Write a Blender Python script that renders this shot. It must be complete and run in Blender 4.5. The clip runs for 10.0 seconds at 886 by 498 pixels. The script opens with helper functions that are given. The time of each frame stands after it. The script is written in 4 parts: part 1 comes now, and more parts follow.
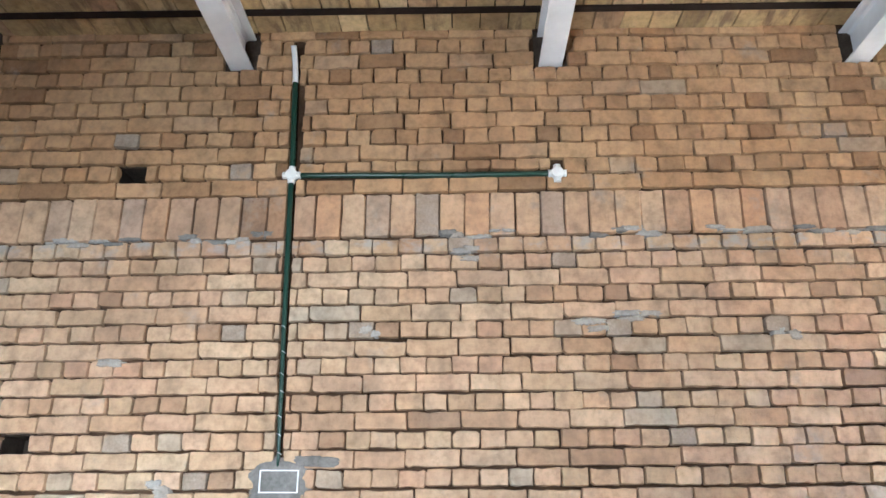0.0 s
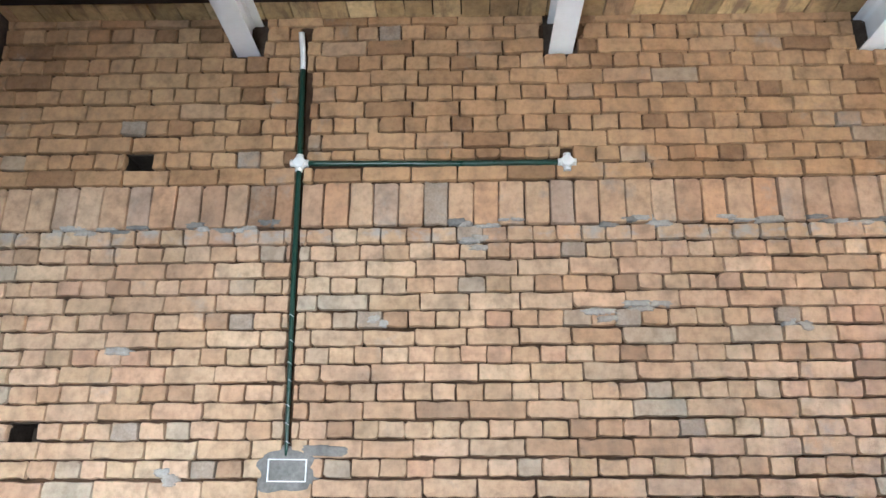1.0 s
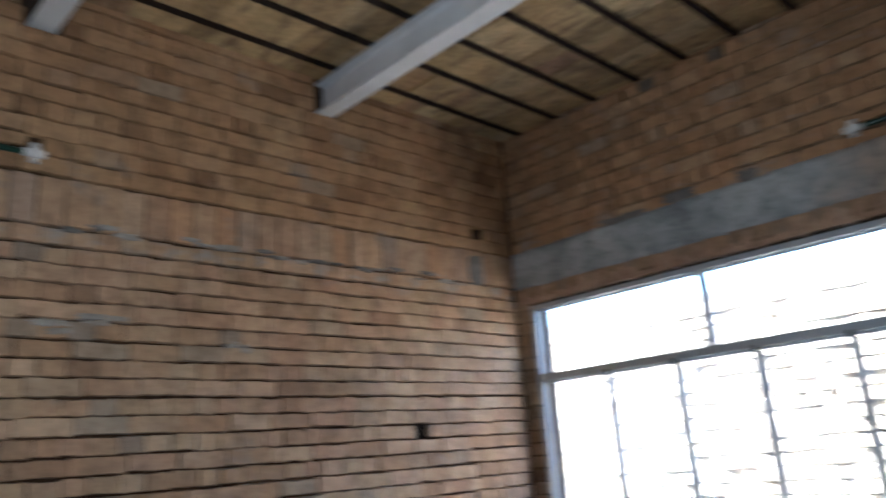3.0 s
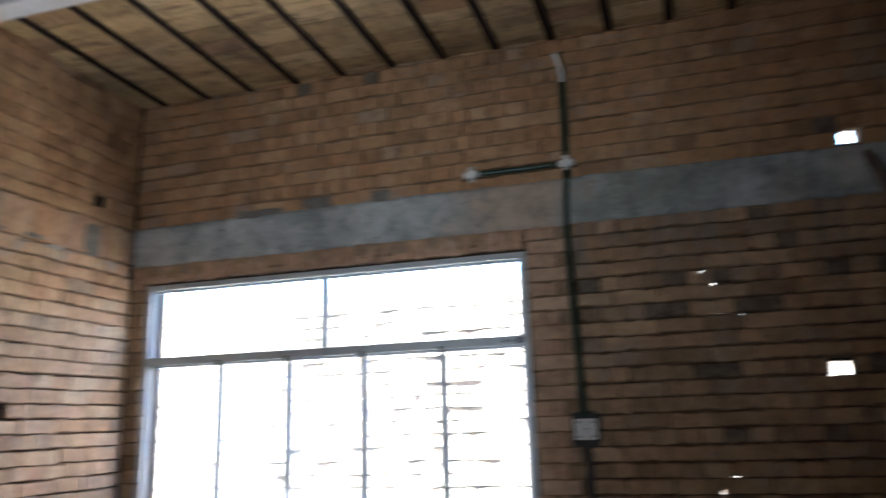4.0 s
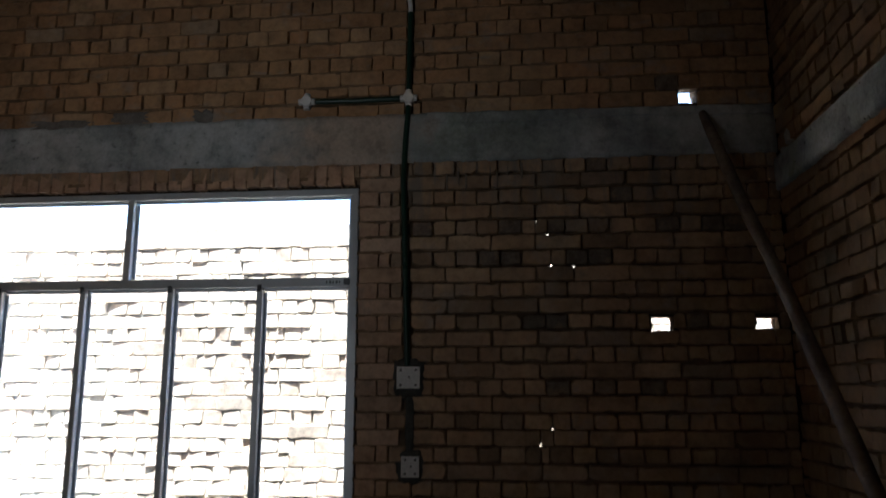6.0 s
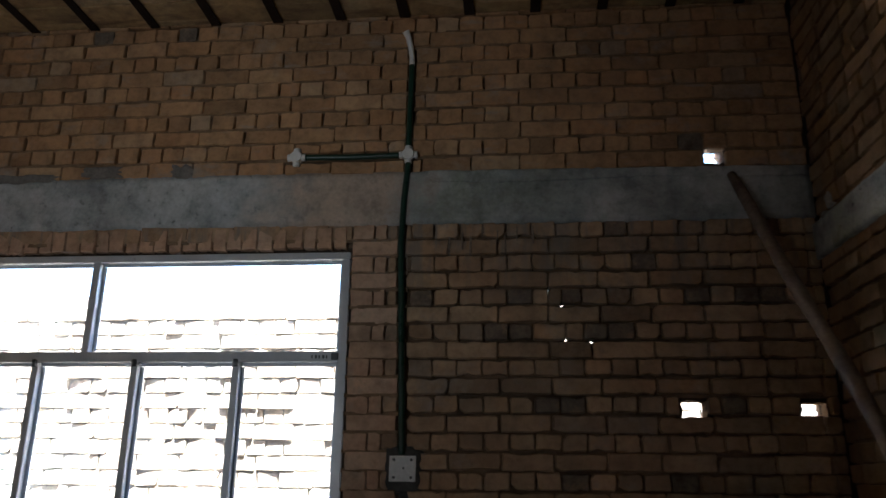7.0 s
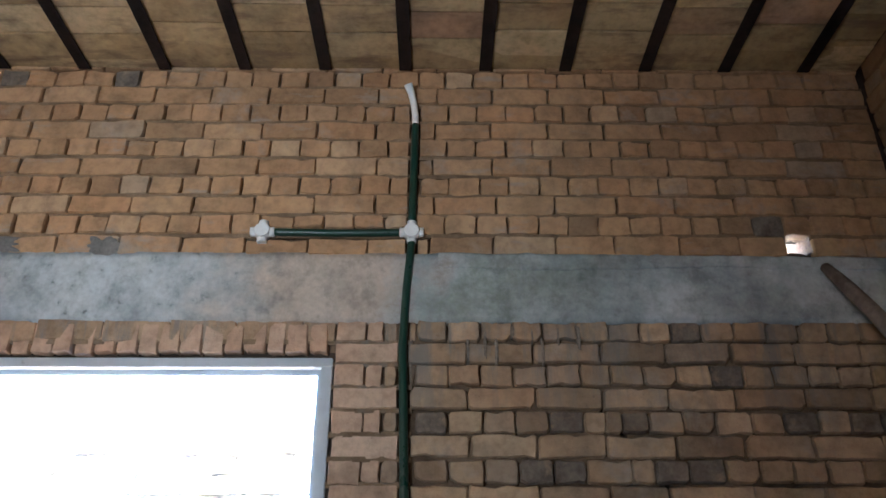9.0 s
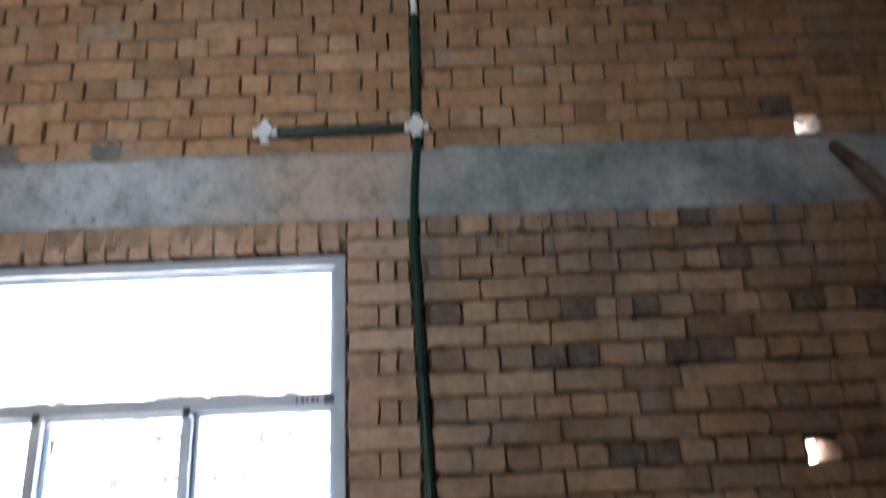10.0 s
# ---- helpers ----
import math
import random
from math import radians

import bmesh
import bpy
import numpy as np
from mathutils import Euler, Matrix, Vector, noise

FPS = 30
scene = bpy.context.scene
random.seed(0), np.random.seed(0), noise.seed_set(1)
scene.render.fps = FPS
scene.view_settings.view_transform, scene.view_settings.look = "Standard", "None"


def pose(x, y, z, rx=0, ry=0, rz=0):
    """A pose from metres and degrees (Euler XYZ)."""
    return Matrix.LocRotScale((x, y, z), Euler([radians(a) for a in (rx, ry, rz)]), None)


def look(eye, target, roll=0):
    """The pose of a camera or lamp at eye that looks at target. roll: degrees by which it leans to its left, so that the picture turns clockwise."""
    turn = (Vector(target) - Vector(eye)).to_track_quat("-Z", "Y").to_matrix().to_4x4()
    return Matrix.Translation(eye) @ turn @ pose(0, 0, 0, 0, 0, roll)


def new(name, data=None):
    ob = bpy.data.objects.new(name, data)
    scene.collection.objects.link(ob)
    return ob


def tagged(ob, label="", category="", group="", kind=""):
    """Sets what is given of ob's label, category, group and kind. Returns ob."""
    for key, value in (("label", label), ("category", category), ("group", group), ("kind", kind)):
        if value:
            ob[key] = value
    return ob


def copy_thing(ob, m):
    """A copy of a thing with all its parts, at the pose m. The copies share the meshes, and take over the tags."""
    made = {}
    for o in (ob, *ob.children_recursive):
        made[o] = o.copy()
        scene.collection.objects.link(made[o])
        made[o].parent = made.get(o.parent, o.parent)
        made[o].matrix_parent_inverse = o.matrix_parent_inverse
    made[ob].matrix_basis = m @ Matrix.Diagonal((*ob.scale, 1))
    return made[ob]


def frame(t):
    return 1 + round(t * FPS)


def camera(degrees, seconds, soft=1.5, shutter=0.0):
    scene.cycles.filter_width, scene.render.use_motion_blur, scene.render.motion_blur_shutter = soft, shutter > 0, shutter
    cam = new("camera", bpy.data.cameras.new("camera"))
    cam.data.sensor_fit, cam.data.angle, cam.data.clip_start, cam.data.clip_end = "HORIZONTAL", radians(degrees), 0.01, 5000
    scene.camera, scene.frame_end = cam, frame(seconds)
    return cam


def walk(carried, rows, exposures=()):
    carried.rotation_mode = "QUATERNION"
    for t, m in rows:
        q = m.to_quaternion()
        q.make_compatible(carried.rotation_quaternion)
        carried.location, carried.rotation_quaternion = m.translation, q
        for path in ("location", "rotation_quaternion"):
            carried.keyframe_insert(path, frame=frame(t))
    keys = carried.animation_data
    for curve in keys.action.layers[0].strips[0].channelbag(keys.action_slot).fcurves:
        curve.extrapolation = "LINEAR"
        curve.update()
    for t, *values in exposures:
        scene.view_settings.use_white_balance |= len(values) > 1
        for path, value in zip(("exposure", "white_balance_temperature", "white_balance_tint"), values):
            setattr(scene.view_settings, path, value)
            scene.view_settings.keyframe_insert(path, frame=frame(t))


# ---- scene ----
cam = camera(59.8, 10.0, soft=1.5, shutter=0.75)
PATH = [
    (0, (3.471, -3.639, 1.147), (1.591, -3.69, 1.827), 0.2),
    (0.5, (3.459, -3.641, 1.177), (1.574, -3.691, 1.841), 0.2),
    (1, (3.453, -3.657, 1.166), (1.562, -3.721, 1.813), 0.5),
    (1.5, (3.443, -3.693, 1.194), (1.536, -3.682, 1.798), 0.8),
    (2, (3.484, -3.715, 1.192), (1.624, -3.333, 1.819), 0.4),
    (2.2, (3.494, -3.764, 1.197), (1.687, -3.188, 1.83), -0.1),
    (3.3, (3.487, -4.14, 1.393), (2.325, -2.587, 1.879), -3.7),
    (3.5, (3.512, -4.133, 1.409), (2.495, -2.474, 1.869), -2.5),
    (4, (3.451, -4.203, 1.385), (2.883, -2.341, 1.844), -1.6),
    (4.2, (3.445, -4.157, 1.365), (3.031, -2.257, 1.835), -1.7),
    (4.5, (3.455, -4.12, 1.342), (3.2, -2.186, 1.782), -1.0),
    (5, (3.475, -4.083, 1.314), (3.276, -2.122, 1.657), -0.5),
    (5.2, (3.5, -4.065, 1.303), (3.301, -2.102, 1.627), -0.5),
    (6.3, (3.502, -3.754, 1.289), (3.307, -1.815, 1.735), 0.4),
    (6.5, (3.471, -3.655, 1.291), (3.291, -1.734, 1.818), 0.4),
    (7, (3.419, -3.456, 1.313), (3.24, -1.551, 1.895), 0.7),
    (7.5, (3.278, -3.22, 1.36), (3.101, -1.326, 1.975), 0.7),
    (8, (3.18, -2.959, 1.388), (3.041, -1.095, 2.098), 0.5),
    (8.5, (3.086, -2.672, 1.46), (3.015, -0.877, 2.341), -0.2),
    (8.9, (3.002, -2.543, 1.466), (3.021, -0.768, 2.386), -0.5),
    (9, (3.011, -2.558, 1.475), (3.029, -0.778, 2.387), -0.1),
    (9.5, (2.924, -2.523, 1.483), (2.965, -0.731, 2.371), -1.2),
    (10, (2.953, -2.543, 1.452), (2.985, -0.661, 2.13), -2.6),
]
EXPOSURES = [(0, 5.72, 5300, 4), (1.4, 5.72, 5300, 4), (2.0, 5.6, 5250, 4), (2.3, 5.3, 5250, 4), (3.3, 3.75, 5250, 4), (4.0, 4.4, 5350, 4), (4.5, 4.4, 5450, 4),
             (5.2, 3.75, 5650, 5), (6.5, 2.65, 5700, 5), (7.0, 3.55, 5700, 5), (7.5, 4.35, 5550, 5), (8.0, 4.8, 5400, 5), (8.5, 5.72, 5250, 4), (10, 5.48, 5200, 4)]
walk(cam, [(t, look(eye, target, roll)) for t, eye, target, roll in PATH], EXPOSURES)

# ---------------------------------------------------------------- light
SUN_EL, SUN_ROT = radians(77), radians(165)
world = bpy.data.worlds.new("sky")
scene.world = world
world.use_nodes = True
wn = world.node_tree
sky = wn.nodes.new("ShaderNodeTexSky")
sky.sky_type, sky.sun_disc, sky.sun_elevation, sky.sun_rotation = "NISHITA", False, SUN_EL, SUN_ROT
wn.links.new(sky.outputs[0], wn.nodes["Background"].inputs[0])
wn.nodes["Background"].inputs[1].default_value = 0.15
sun = new("sun", bpy.data.lights.new("sun", "SUN"))
sun.data.energy, sun.data.angle, sun.data.color = 5.0, radians(0.6), (1.0, 0.95, 0.88)
to_sun = Vector((math.sin(SUN_ROT) * math.cos(SUN_EL), math.cos(SUN_ROT) * math.cos(SUN_EL), math.sin(SUN_EL)))
sun.matrix_world = look(to_sun * 30, (0, 0, 0))
# area lamps added at the two unseen doorways behind the camera, aimed at the walls
def doorway_lamp(eye, target, wide, high, watts, spread):
    lamp = new("added_doorway_lamp", bpy.data.lights.new("added_doorway_lamp", "AREA"))
    lamp.data.shape, lamp.data.size, lamp.data.size_y = "RECTANGLE", wide, high
    lamp.data.energy, lamp.data.color, lamp.data.spread = watts, (1.0, 0.97, 0.94), radians(spread)
    lamp.matrix_world = look(eye, target)


doorway_lamp((4.86, -4.6, 1.05), (0, -5.3, 0.8), 0.86, 1.95, 1.05, 68)
# added fill lamp at that doorway, tilted up to brighten the upper west wall
doorway_lamp((4.85, -4.6, 0.75), (0, -2.5, 3.1), 0.86, 1.30, 0.38, 58)
doorway_lamp((0.85, -6.16, 1.02), (2.15, 0.0, 2.9), 0.95, 1.95, 0.25, 45)

# ---------------------------------------------------------------- sizes
W, H, SOUTH = 4.80, 3.64, -6.12          # room width, ceiling, far end behind the camera
WIN = (0.112, 2.652, 0.55, 2.366)        # window opening x0 x1 z0 z1
rng = random.Random(7)


# ---------------------------------------------------------------- materials
def nodes_of(name):
    m = bpy.data.materials.new(name)
    m.use_nodes = True
    nt = m.node_tree
    return m, nt, nt.nodes["Principled BSDF"]


def add(nt, kind, **kw):
    n = nt.nodes.new(kind)
    for key, value in kw.items():
        n.inputs[key].default_value = value
    return n


def mixed(nt, mode, fac, a, b):
    n = nt.nodes.new("ShaderNodeMix")
    n.data_type, n.blend_type = "RGBA", mode
    for socket, value in ((n.inputs[0], fac), (n.inputs[6], a), (n.inputs[7], b)):
        if isinstance(value, (int, float)):
            socket.default_value = value
        elif isinstance(value, tuple):
            socket.default_value = (*value, 1)
        else:
            nt.links.new(value, socket)
    return n.outputs[2]


def ramp(nt, fac, stops, mode="LINEAR"):
    n = nt.nodes.new("ShaderNodeValToRGB")
    n.color_ramp.interpolation = mode
    e = n.color_ramp.elements
    while len(e) < len(stops):
        e.new(0.5)
    for el, (p, c) in zip(e, stops):
        el.position, el.color = p, (*c, 1) if len(c) == 3 else c
    nt.links.new(fac, n.inputs[0])
    return n.outputs[0]


def grey(v):
    return (v, v, v)


def fine_noise(nt, scale, detail=4.0, rough=0.6):
    pos = nt.nodes.new("ShaderNodeNewGeometry").outputs["Position"]
    n = add(nt, "ShaderNodeTexNoise", Scale=scale, Detail=detail, Roughness=rough)
    nt.links.new(pos, n.inputs["Vector"])
    return n.outputs[0]


def bump(nt, bsdf, height, strength, distance):
    b = add(nt, "ShaderNodeBump", Strength=strength, Distance=distance)
    nt.links.new(height, b.inputs["Height"])
    nt.links.new(b.outputs[0], bsdf.inputs["Normal"])


def streaks(nt, col, stain):
    """Drips and smears: noise drawn out along one axis, within a range of heights."""
    (sx, sy, sz), low, colour, (z0, z1, z2, z3) = stain
    pos = nt.nodes.new("ShaderNodeNewGeometry").outputs["Position"]
    v = nt.nodes.new("ShaderNodeVectorMath")
    v.operation = "MULTIPLY"
    nt.links.new(pos, v.inputs[0])
    v.inputs[1].default_value = (sx, sy, sz)
    n = add(nt, "ShaderNodeTexNoise", Scale=1.0, Detail=5.0, Roughness=0.65)
    nt.links.new(v.outputs[0], n.inputs["Vector"])
    mask = ramp(nt, n.outputs[0], [(low, grey(0)), (low + 0.13, grey(0.85))])
    split = nt.nodes.new("ShaderNodeSeparateXYZ")
    nt.links.new(pos, split.inputs[0])
    part_of = nt.nodes.new("ShaderNodeMath")
    part_of.operation = "DIVIDE"
    nt.links.new(split.outputs["Z"], part_of.inputs[0])
    part_of.inputs[1].default_value = 4.0
    window_z = ramp(nt, part_of.outputs[0], [(z0 / 4, grey(0)), (z1 / 4, grey(1)), (z2 / 4, grey(1)), (z3 / 4, grey(0))])
    return mixed(nt, "MIX", mixed(nt, "MULTIPLY", 1.0, mask, window_z), col, colour)


def brick_material(name, stops, single, gain=1.0, sooty=0.60, stain=None):
    """Fired clay: one tone per brick, clouded faces, pits and a sandy grain."""
    m, nt, bsdf = nodes_of(name)
    if single:
        rnd = nt.nodes.new("ShaderNodeObjectInfo").outputs["Random"]
    else:
        rnd = nt.nodes.new("ShaderNodeNewGeometry").outputs["Random Per Island"]
    col = ramp(nt, rnd, [(p, tuple(gain * v for v in c)) for p, c in stops])
    cloud = ramp(nt, fine_noise(nt, 9.0, 5), [(0.28, grey(0.58)), (0.50, grey(1.0)), (0.75, grey(1.2))])
    col = mixed(nt, "MULTIPLY", 0.85, col, cloud)
    broad = ramp(nt, fine_noise(nt, 1.3, 3), [(0.33, (0.78, 0.75, 0.73)), (0.47, (1.06, 1.01, 0.97)), (0.62, (1.05, 1.08, 1.08))])
    col = mixed(nt, "MULTIPLY", 0.8, col, broad)
    ash = ramp(nt, fine_noise(nt, 3.1, 6, 0.7), [(sooty, grey(0)), (sooty + 0.14, grey(1))])
    col = mixed(nt, "MIX", ash, col, tuple(gain * v for v in (0.37, 0.30, 0.235)))
    mottle = ramp(nt, fine_noise(nt, 28.0, 4, 0.65), [(0.32, (0.70, 0.66, 0.62)), (0.52, grey(1.0)), (0.72, (1.16, 1.15, 1.12))])
    col = mixed(nt, "MULTIPLY", 0.7, col, mottle)
    if stain:
        col = streaks(nt, col, stain)
    pits = ramp(nt, fine_noise(nt, 70.0, 3), [(0.22, grey(0.4)), (0.31, grey(1.0))])
    col = mixed(nt, "MULTIPLY", 0.6, col, pits)
    nt.links.new(col, bsdf.inputs["Base Color"])
    gloss = ramp(nt, fine_noise(nt, 12.0, 4), [(0.35, grey(0.62)), (0.65, grey(0.82))])
    nt.links.new(gloss, bsdf.inputs["Roughness"])
    bsdf.inputs["Specular IOR Level"].default_value = 0.5
    h = mixed(nt, "MIX", 0.5, fine_noise(nt, 45.0, 6, 0.7), fine_noise(nt, 160.0, 3, 0.6))
    bump(nt, bsdf, h, 0.8, 0.007)
    return m


def rough_material(name, dark, light, scale, scale2, roughness=0.9, depth=0.004, spots=None, strength=0.5, pits=0.0, spread=0.2, stain=None):
    m, nt, bsdf = nodes_of(name)
    col = ramp(nt, fine_noise(nt, scale, 6, 0.65), [(0.5 - spread, dark), (0.5 + spread, light)])
    grain = ramp(nt, fine_noise(nt, scale2, 4), [(0.3, grey(0.75)), (0.65, grey(1.12))])
    col = mixed(nt, "MULTIPLY", 0.8, col, grain)
    if spots:
        s = ramp(nt, fine_noise(nt, spots[0], 5, 0.7), [(spots[1], grey(0)), (spots[1] + 0.1, grey(1))])
        col = mixed(nt, "MIX", s, col, spots[2])
    if pits:
        p = ramp(nt, fine_noise(nt, pits, 3, 0.5), [(0.27, grey(0.25)), (0.33, grey(1.0))])
        col = mixed(nt, "MULTIPLY", 1.0, col, p)
    if stain:
        col = streaks(nt, col, stain)
    nt.links.new(col, bsdf.inputs["Base Color"])
    bsdf.inputs["Roughness"].default_value = roughness
    bsdf.inputs["Specular IOR Level"].default_value = 0.15
    bump(nt, bsdf, fine_noise(nt, scale2, 6, 0.7), strength, depth)
    return m


DRIPS = ((13.0, 13.0, 2.0), 0.50, (0.22, 0.195, 0.165), (2.05, 2.32, 2.50, 2.60))
SMEARS = ((3.2, 3.2, 13.0), 0.59, (0.36, 0.32, 0.275), (2.70, 2.76, 3.60, 3.75))
SOOT = ((3.0, 13.0, 1.0), 0.53, (0.21, 0.135, 0.075), (3.0, 3.2, 3.8, 3.9))
BANDING = ((7.0, 7.0, 11.0), 0.50, (0.40, 0.37, 0.335), (2.34, 2.43, 2.53, 2.66))
TAN = [(0.0, (0.313, 0.198, 0.120)), (0.09, (0.435, 0.284, 0.170)), (0.22, (0.525, 0.355, 0.230)), (0.36, (0.464, 0.330, 0.201)), (0.50, (0.575, 0.421, 0.277)), (0.62, (0.445, 0.295, 0.175)),
       (0.76, (0.565, 0.396, 0.261)), (0.88, (0.474, 0.299, 0.191)), (0.94, (0.474, 0.350, 0.231)), (0.985, (0.384, 0.309, 0.231)), (1.0, (0.464, 0.375, 0.277))]
RED = [(0.0, (0.298, 0.182, 0.095)), (0.2, (0.412, 0.250, 0.128)), (0.5, (0.473, 0.299, 0.158)), (0.75, (0.443, 0.257, 0.128)),
       (0.93, (0.504, 0.343, 0.198)), (1.0, (0.381, 0.284, 0.190))]
DUN = [(0.0, (0.255, 0.176, 0.110)), (0.12, (0.337, 0.233, 0.141)), (0.35, (0.459, 0.328, 0.207)), (0.55, (0.377, 0.252, 0.150)), (0.7, (0.510, 0.366, 0.233)),
       (0.86, (0.418, 0.280, 0.167)), (1.0, (0.326, 0.247, 0.176))]
PIER = [(0.0, (0.460, 0.304, 0.207)), (0.3, (0.520, 0.356, 0.248)), (0.6, (0.480, 0.323, 0.216)), (1.0, (0.560, 0.399, 0.288))]
UPPER = [(0.0, (0.272, 0.154, 0.075)), (0.15, (0.404, 0.242, 0.121)), (0.4, (0.474, 0.297, 0.154)), (0.6, (0.424, 0.257, 0.131)),
         (0.8, (0.505, 0.326, 0.172)), (0.95, (0.435, 0.276, 0.154)), (1.0, (0.363, 0.287, 0.204))]
SOLDIER = [(0.0, (0.306, 0.194, 0.119)), (0.12, (0.510, 0.301, 0.166)), (0.25, (0.571, 0.407, 0.266)), (0.4, (0.449, 0.281, 0.176)), (0.52, (0.571, 0.388, 0.237)), (0.65, (0.428, 0.301, 0.214)),
           (0.78, (0.561, 0.349, 0.199)), (0.9, (0.469, 0.339, 0.247)), (1.0, (0.347, 0.252, 0.190))]
PALE = [(0.0, (0.66, 0.57, 0.47)), (0.5, (0.80, 0.72, 0.62)), (1.0, (0.73, 0.62, 0.52))]
M_TAN1, M_TAN = brick_material("clay_brick_piece", TAN, True, 1.0, 0.60, BANDING), brick_material("clay_brick", TAN, False, 1.0, 0.60, BANDING)
M_UP1, M_UP = brick_material("orange_clay_brick_piece", UPPER, True), brick_material("orange_clay_brick", UPPER, False)
M_RED1, M_RED = brick_material("red_clay_brick_piece", RED, True, 1.0, 0.55, SMEARS), brick_material("red_clay_brick", RED, False, 1.0, 0.55, SMEARS)
M_DUN1, M_DUN = brick_material("dun_clay_brick_piece", DUN, True, 1.0, 0.53, DRIPS), brick_material("dun_clay_brick", DUN, False, 1.0, 0.53, DRIPS)
M_SOLDIER1, M_SOLDIER = brick_material("soldier_brick_piece", SOLDIER, True, 0.95, 0.56), brick_material("soldier_brick", SOLDIER, False, 0.95, 0.56)
M_PIER1, M_PIER = brick_material("pinkish_clay_brick_piece", PIER, True), brick_material("pinkish_clay_brick", PIER, False)
# red brick at 0.6: the east wall's shade is put into its colour
M_SHADED1, M_SHADED = brick_material("shaded_red_brick_piece", RED, True, 0.6), brick_material("shaded_red_brick", RED, False, 0.6)
M_PALE = brick_material("pale_yard_brick", PALE, False)
M_PALE1 = brick_material("pale_yard_brick_piece", PALE, True)
M_ASH = rough_material("overburnt_brick", (0.27, 0.205, 0.15), (0.44, 0.36, 0.285), 11, 90, spots=(6.0, 0.56, (0.42, 0.30, 0.20)))
M_ASHDARK = rough_material("burnt_grey_brick", (0.10, 0.080, 0.062), (0.26, 0.21, 0.165), 16, 70, spots=(9.0, 0.53, (0.30, 0.22, 0.15)))
M_TILE = brick_material("ceiling_tile", [(0.0, (0.34, 0.24, 0.11)), (0.25, (0.58, 0.43, 0.22)), (0.5, (0.46, 0.33, 0.16)), (0.72, (0.64, 0.50, 0.28)), (0.9, (0.42, 0.30, 0.145)), (1.0, (0.48, 0.30, 0.18))], False, 1.0, 0.66, SOOT)
M_MUD = rough_material("mud_mortar", (0.03, 0.022, 0.016), (0.075, 0.056, 0.042), 11, 80)
M_CONC = rough_material("cast_concrete", (0.23, 0.25, 0.262), (0.59, 0.64, 0.67), 3.4, 70, 0.88, 0.004, (1.7, 0.55, (0.25, 0.285, 0.225)), 0.3, 22.0, 0.13)
def band_material(name):
    """Cast concrete: blue-grey and pocked, with a tan clay wash beside the window and a green growth past the conduit."""
    m, nt, bsdf = nodes_of(name)
    col = ramp(nt, fine_noise(nt, 3.2, 6, 0.65), [(0.38, (0.28, 0.305, 0.315)), (0.62, (0.53, 0.56, 0.575))])
    pos = nt.nodes.new("ShaderNodeNewGeometry").outputs["Position"]
    split = nt.nodes.new("ShaderNodeSeparateXYZ")
    nt.links.new(pos, split.inputs[0])
    wander = nt.nodes.new("ShaderNodeMath")
    wander.operation = "MULTIPLY_ADD"
    nt.links.new(fine_noise(nt, 5.0, 5, 0.6), wander.inputs[0])
    wander.inputs[1].default_value = 0.80
    nt.links.new(split.outputs["X"], wander.inputs[2])
    across = nt.nodes.new("ShaderNodeMath")
    across.operation = "DIVIDE"
    nt.links.new(wander.outputs[0], across.inputs[0])
    across.inputs[1].default_value = 5.5
    wash = ramp(nt, across.outputs[0], [(2.48 / 5.5, grey(0)), (2.88 / 5.5, grey(0.92)), (3.24 / 5.5, grey(0.92)), (3.42 / 5.5, grey(0))])
    green = ramp(nt, across.outputs[0], [(3.34 / 5.5, grey(0)), (3.48 / 5.5, grey(0.8)), (3.80 / 5.5, grey(0.6)), (4.25 / 5.5, grey(0))])
    growth = ramp(nt, fine_noise(nt, 7.0, 6, 0.7), [(0.40, grey(0.25)), (0.60, grey(1))])
    col = mixed(nt, "MIX", mixed(nt, "MULTIPLY", 1.0, green, growth), col, (0.20, 0.235, 0.17))
    tan = ramp(nt, fine_noise(nt, 4.0, 5), [(0.35, (0.45, 0.37, 0.30)), (0.65, (0.57, 0.475, 0.39))])
    col = mixed(nt, "MIX", wash, col, tan)
    blotch = ramp(nt, fine_noise(nt, 10.0, 6, 0.72), [(0.36, (0.66, 0.67, 0.66)), (0.50, grey(1.0)), (0.66, (1.18, 1.17, 1.15))])
    col = mixed(nt, "MULTIPLY", 0.85, col, blotch)
    grain = ramp(nt, fine_noise(nt, 60, 4), [(0.3, grey(0.78)), (0.65, grey(1.10))])
    col = mixed(nt, "MULTIPLY", 0.5, col, grain)
    left = ramp(nt, across.outputs[0], [(2.2 / 5.5, grey(1)), (2.75 / 5.5, grey(0.15))])
    pock = ramp(nt, fine_noise(nt, 20.0, 4, 0.55), [(0.30, grey(1)), (0.37, grey(0))])
    col = mixed(nt, "MIX", mixed(nt, "MULTIPLY", 1.0, left, pock), col, (0.19, 0.20, 0.205))
    nt.links.new(col, bsdf.inputs["Base Color"])
    bsdf.inputs["Roughness"].default_value = 0.88
    bsdf.inputs["Specular IOR Level"].default_value = 0.2
    bump(nt, bsdf, mixed(nt, "MIX", 0.5, fine_noise(nt, 60, 6, 0.7), fine_noise(nt, 12, 4, 0.6)), 0.6, 0.006)
    return m


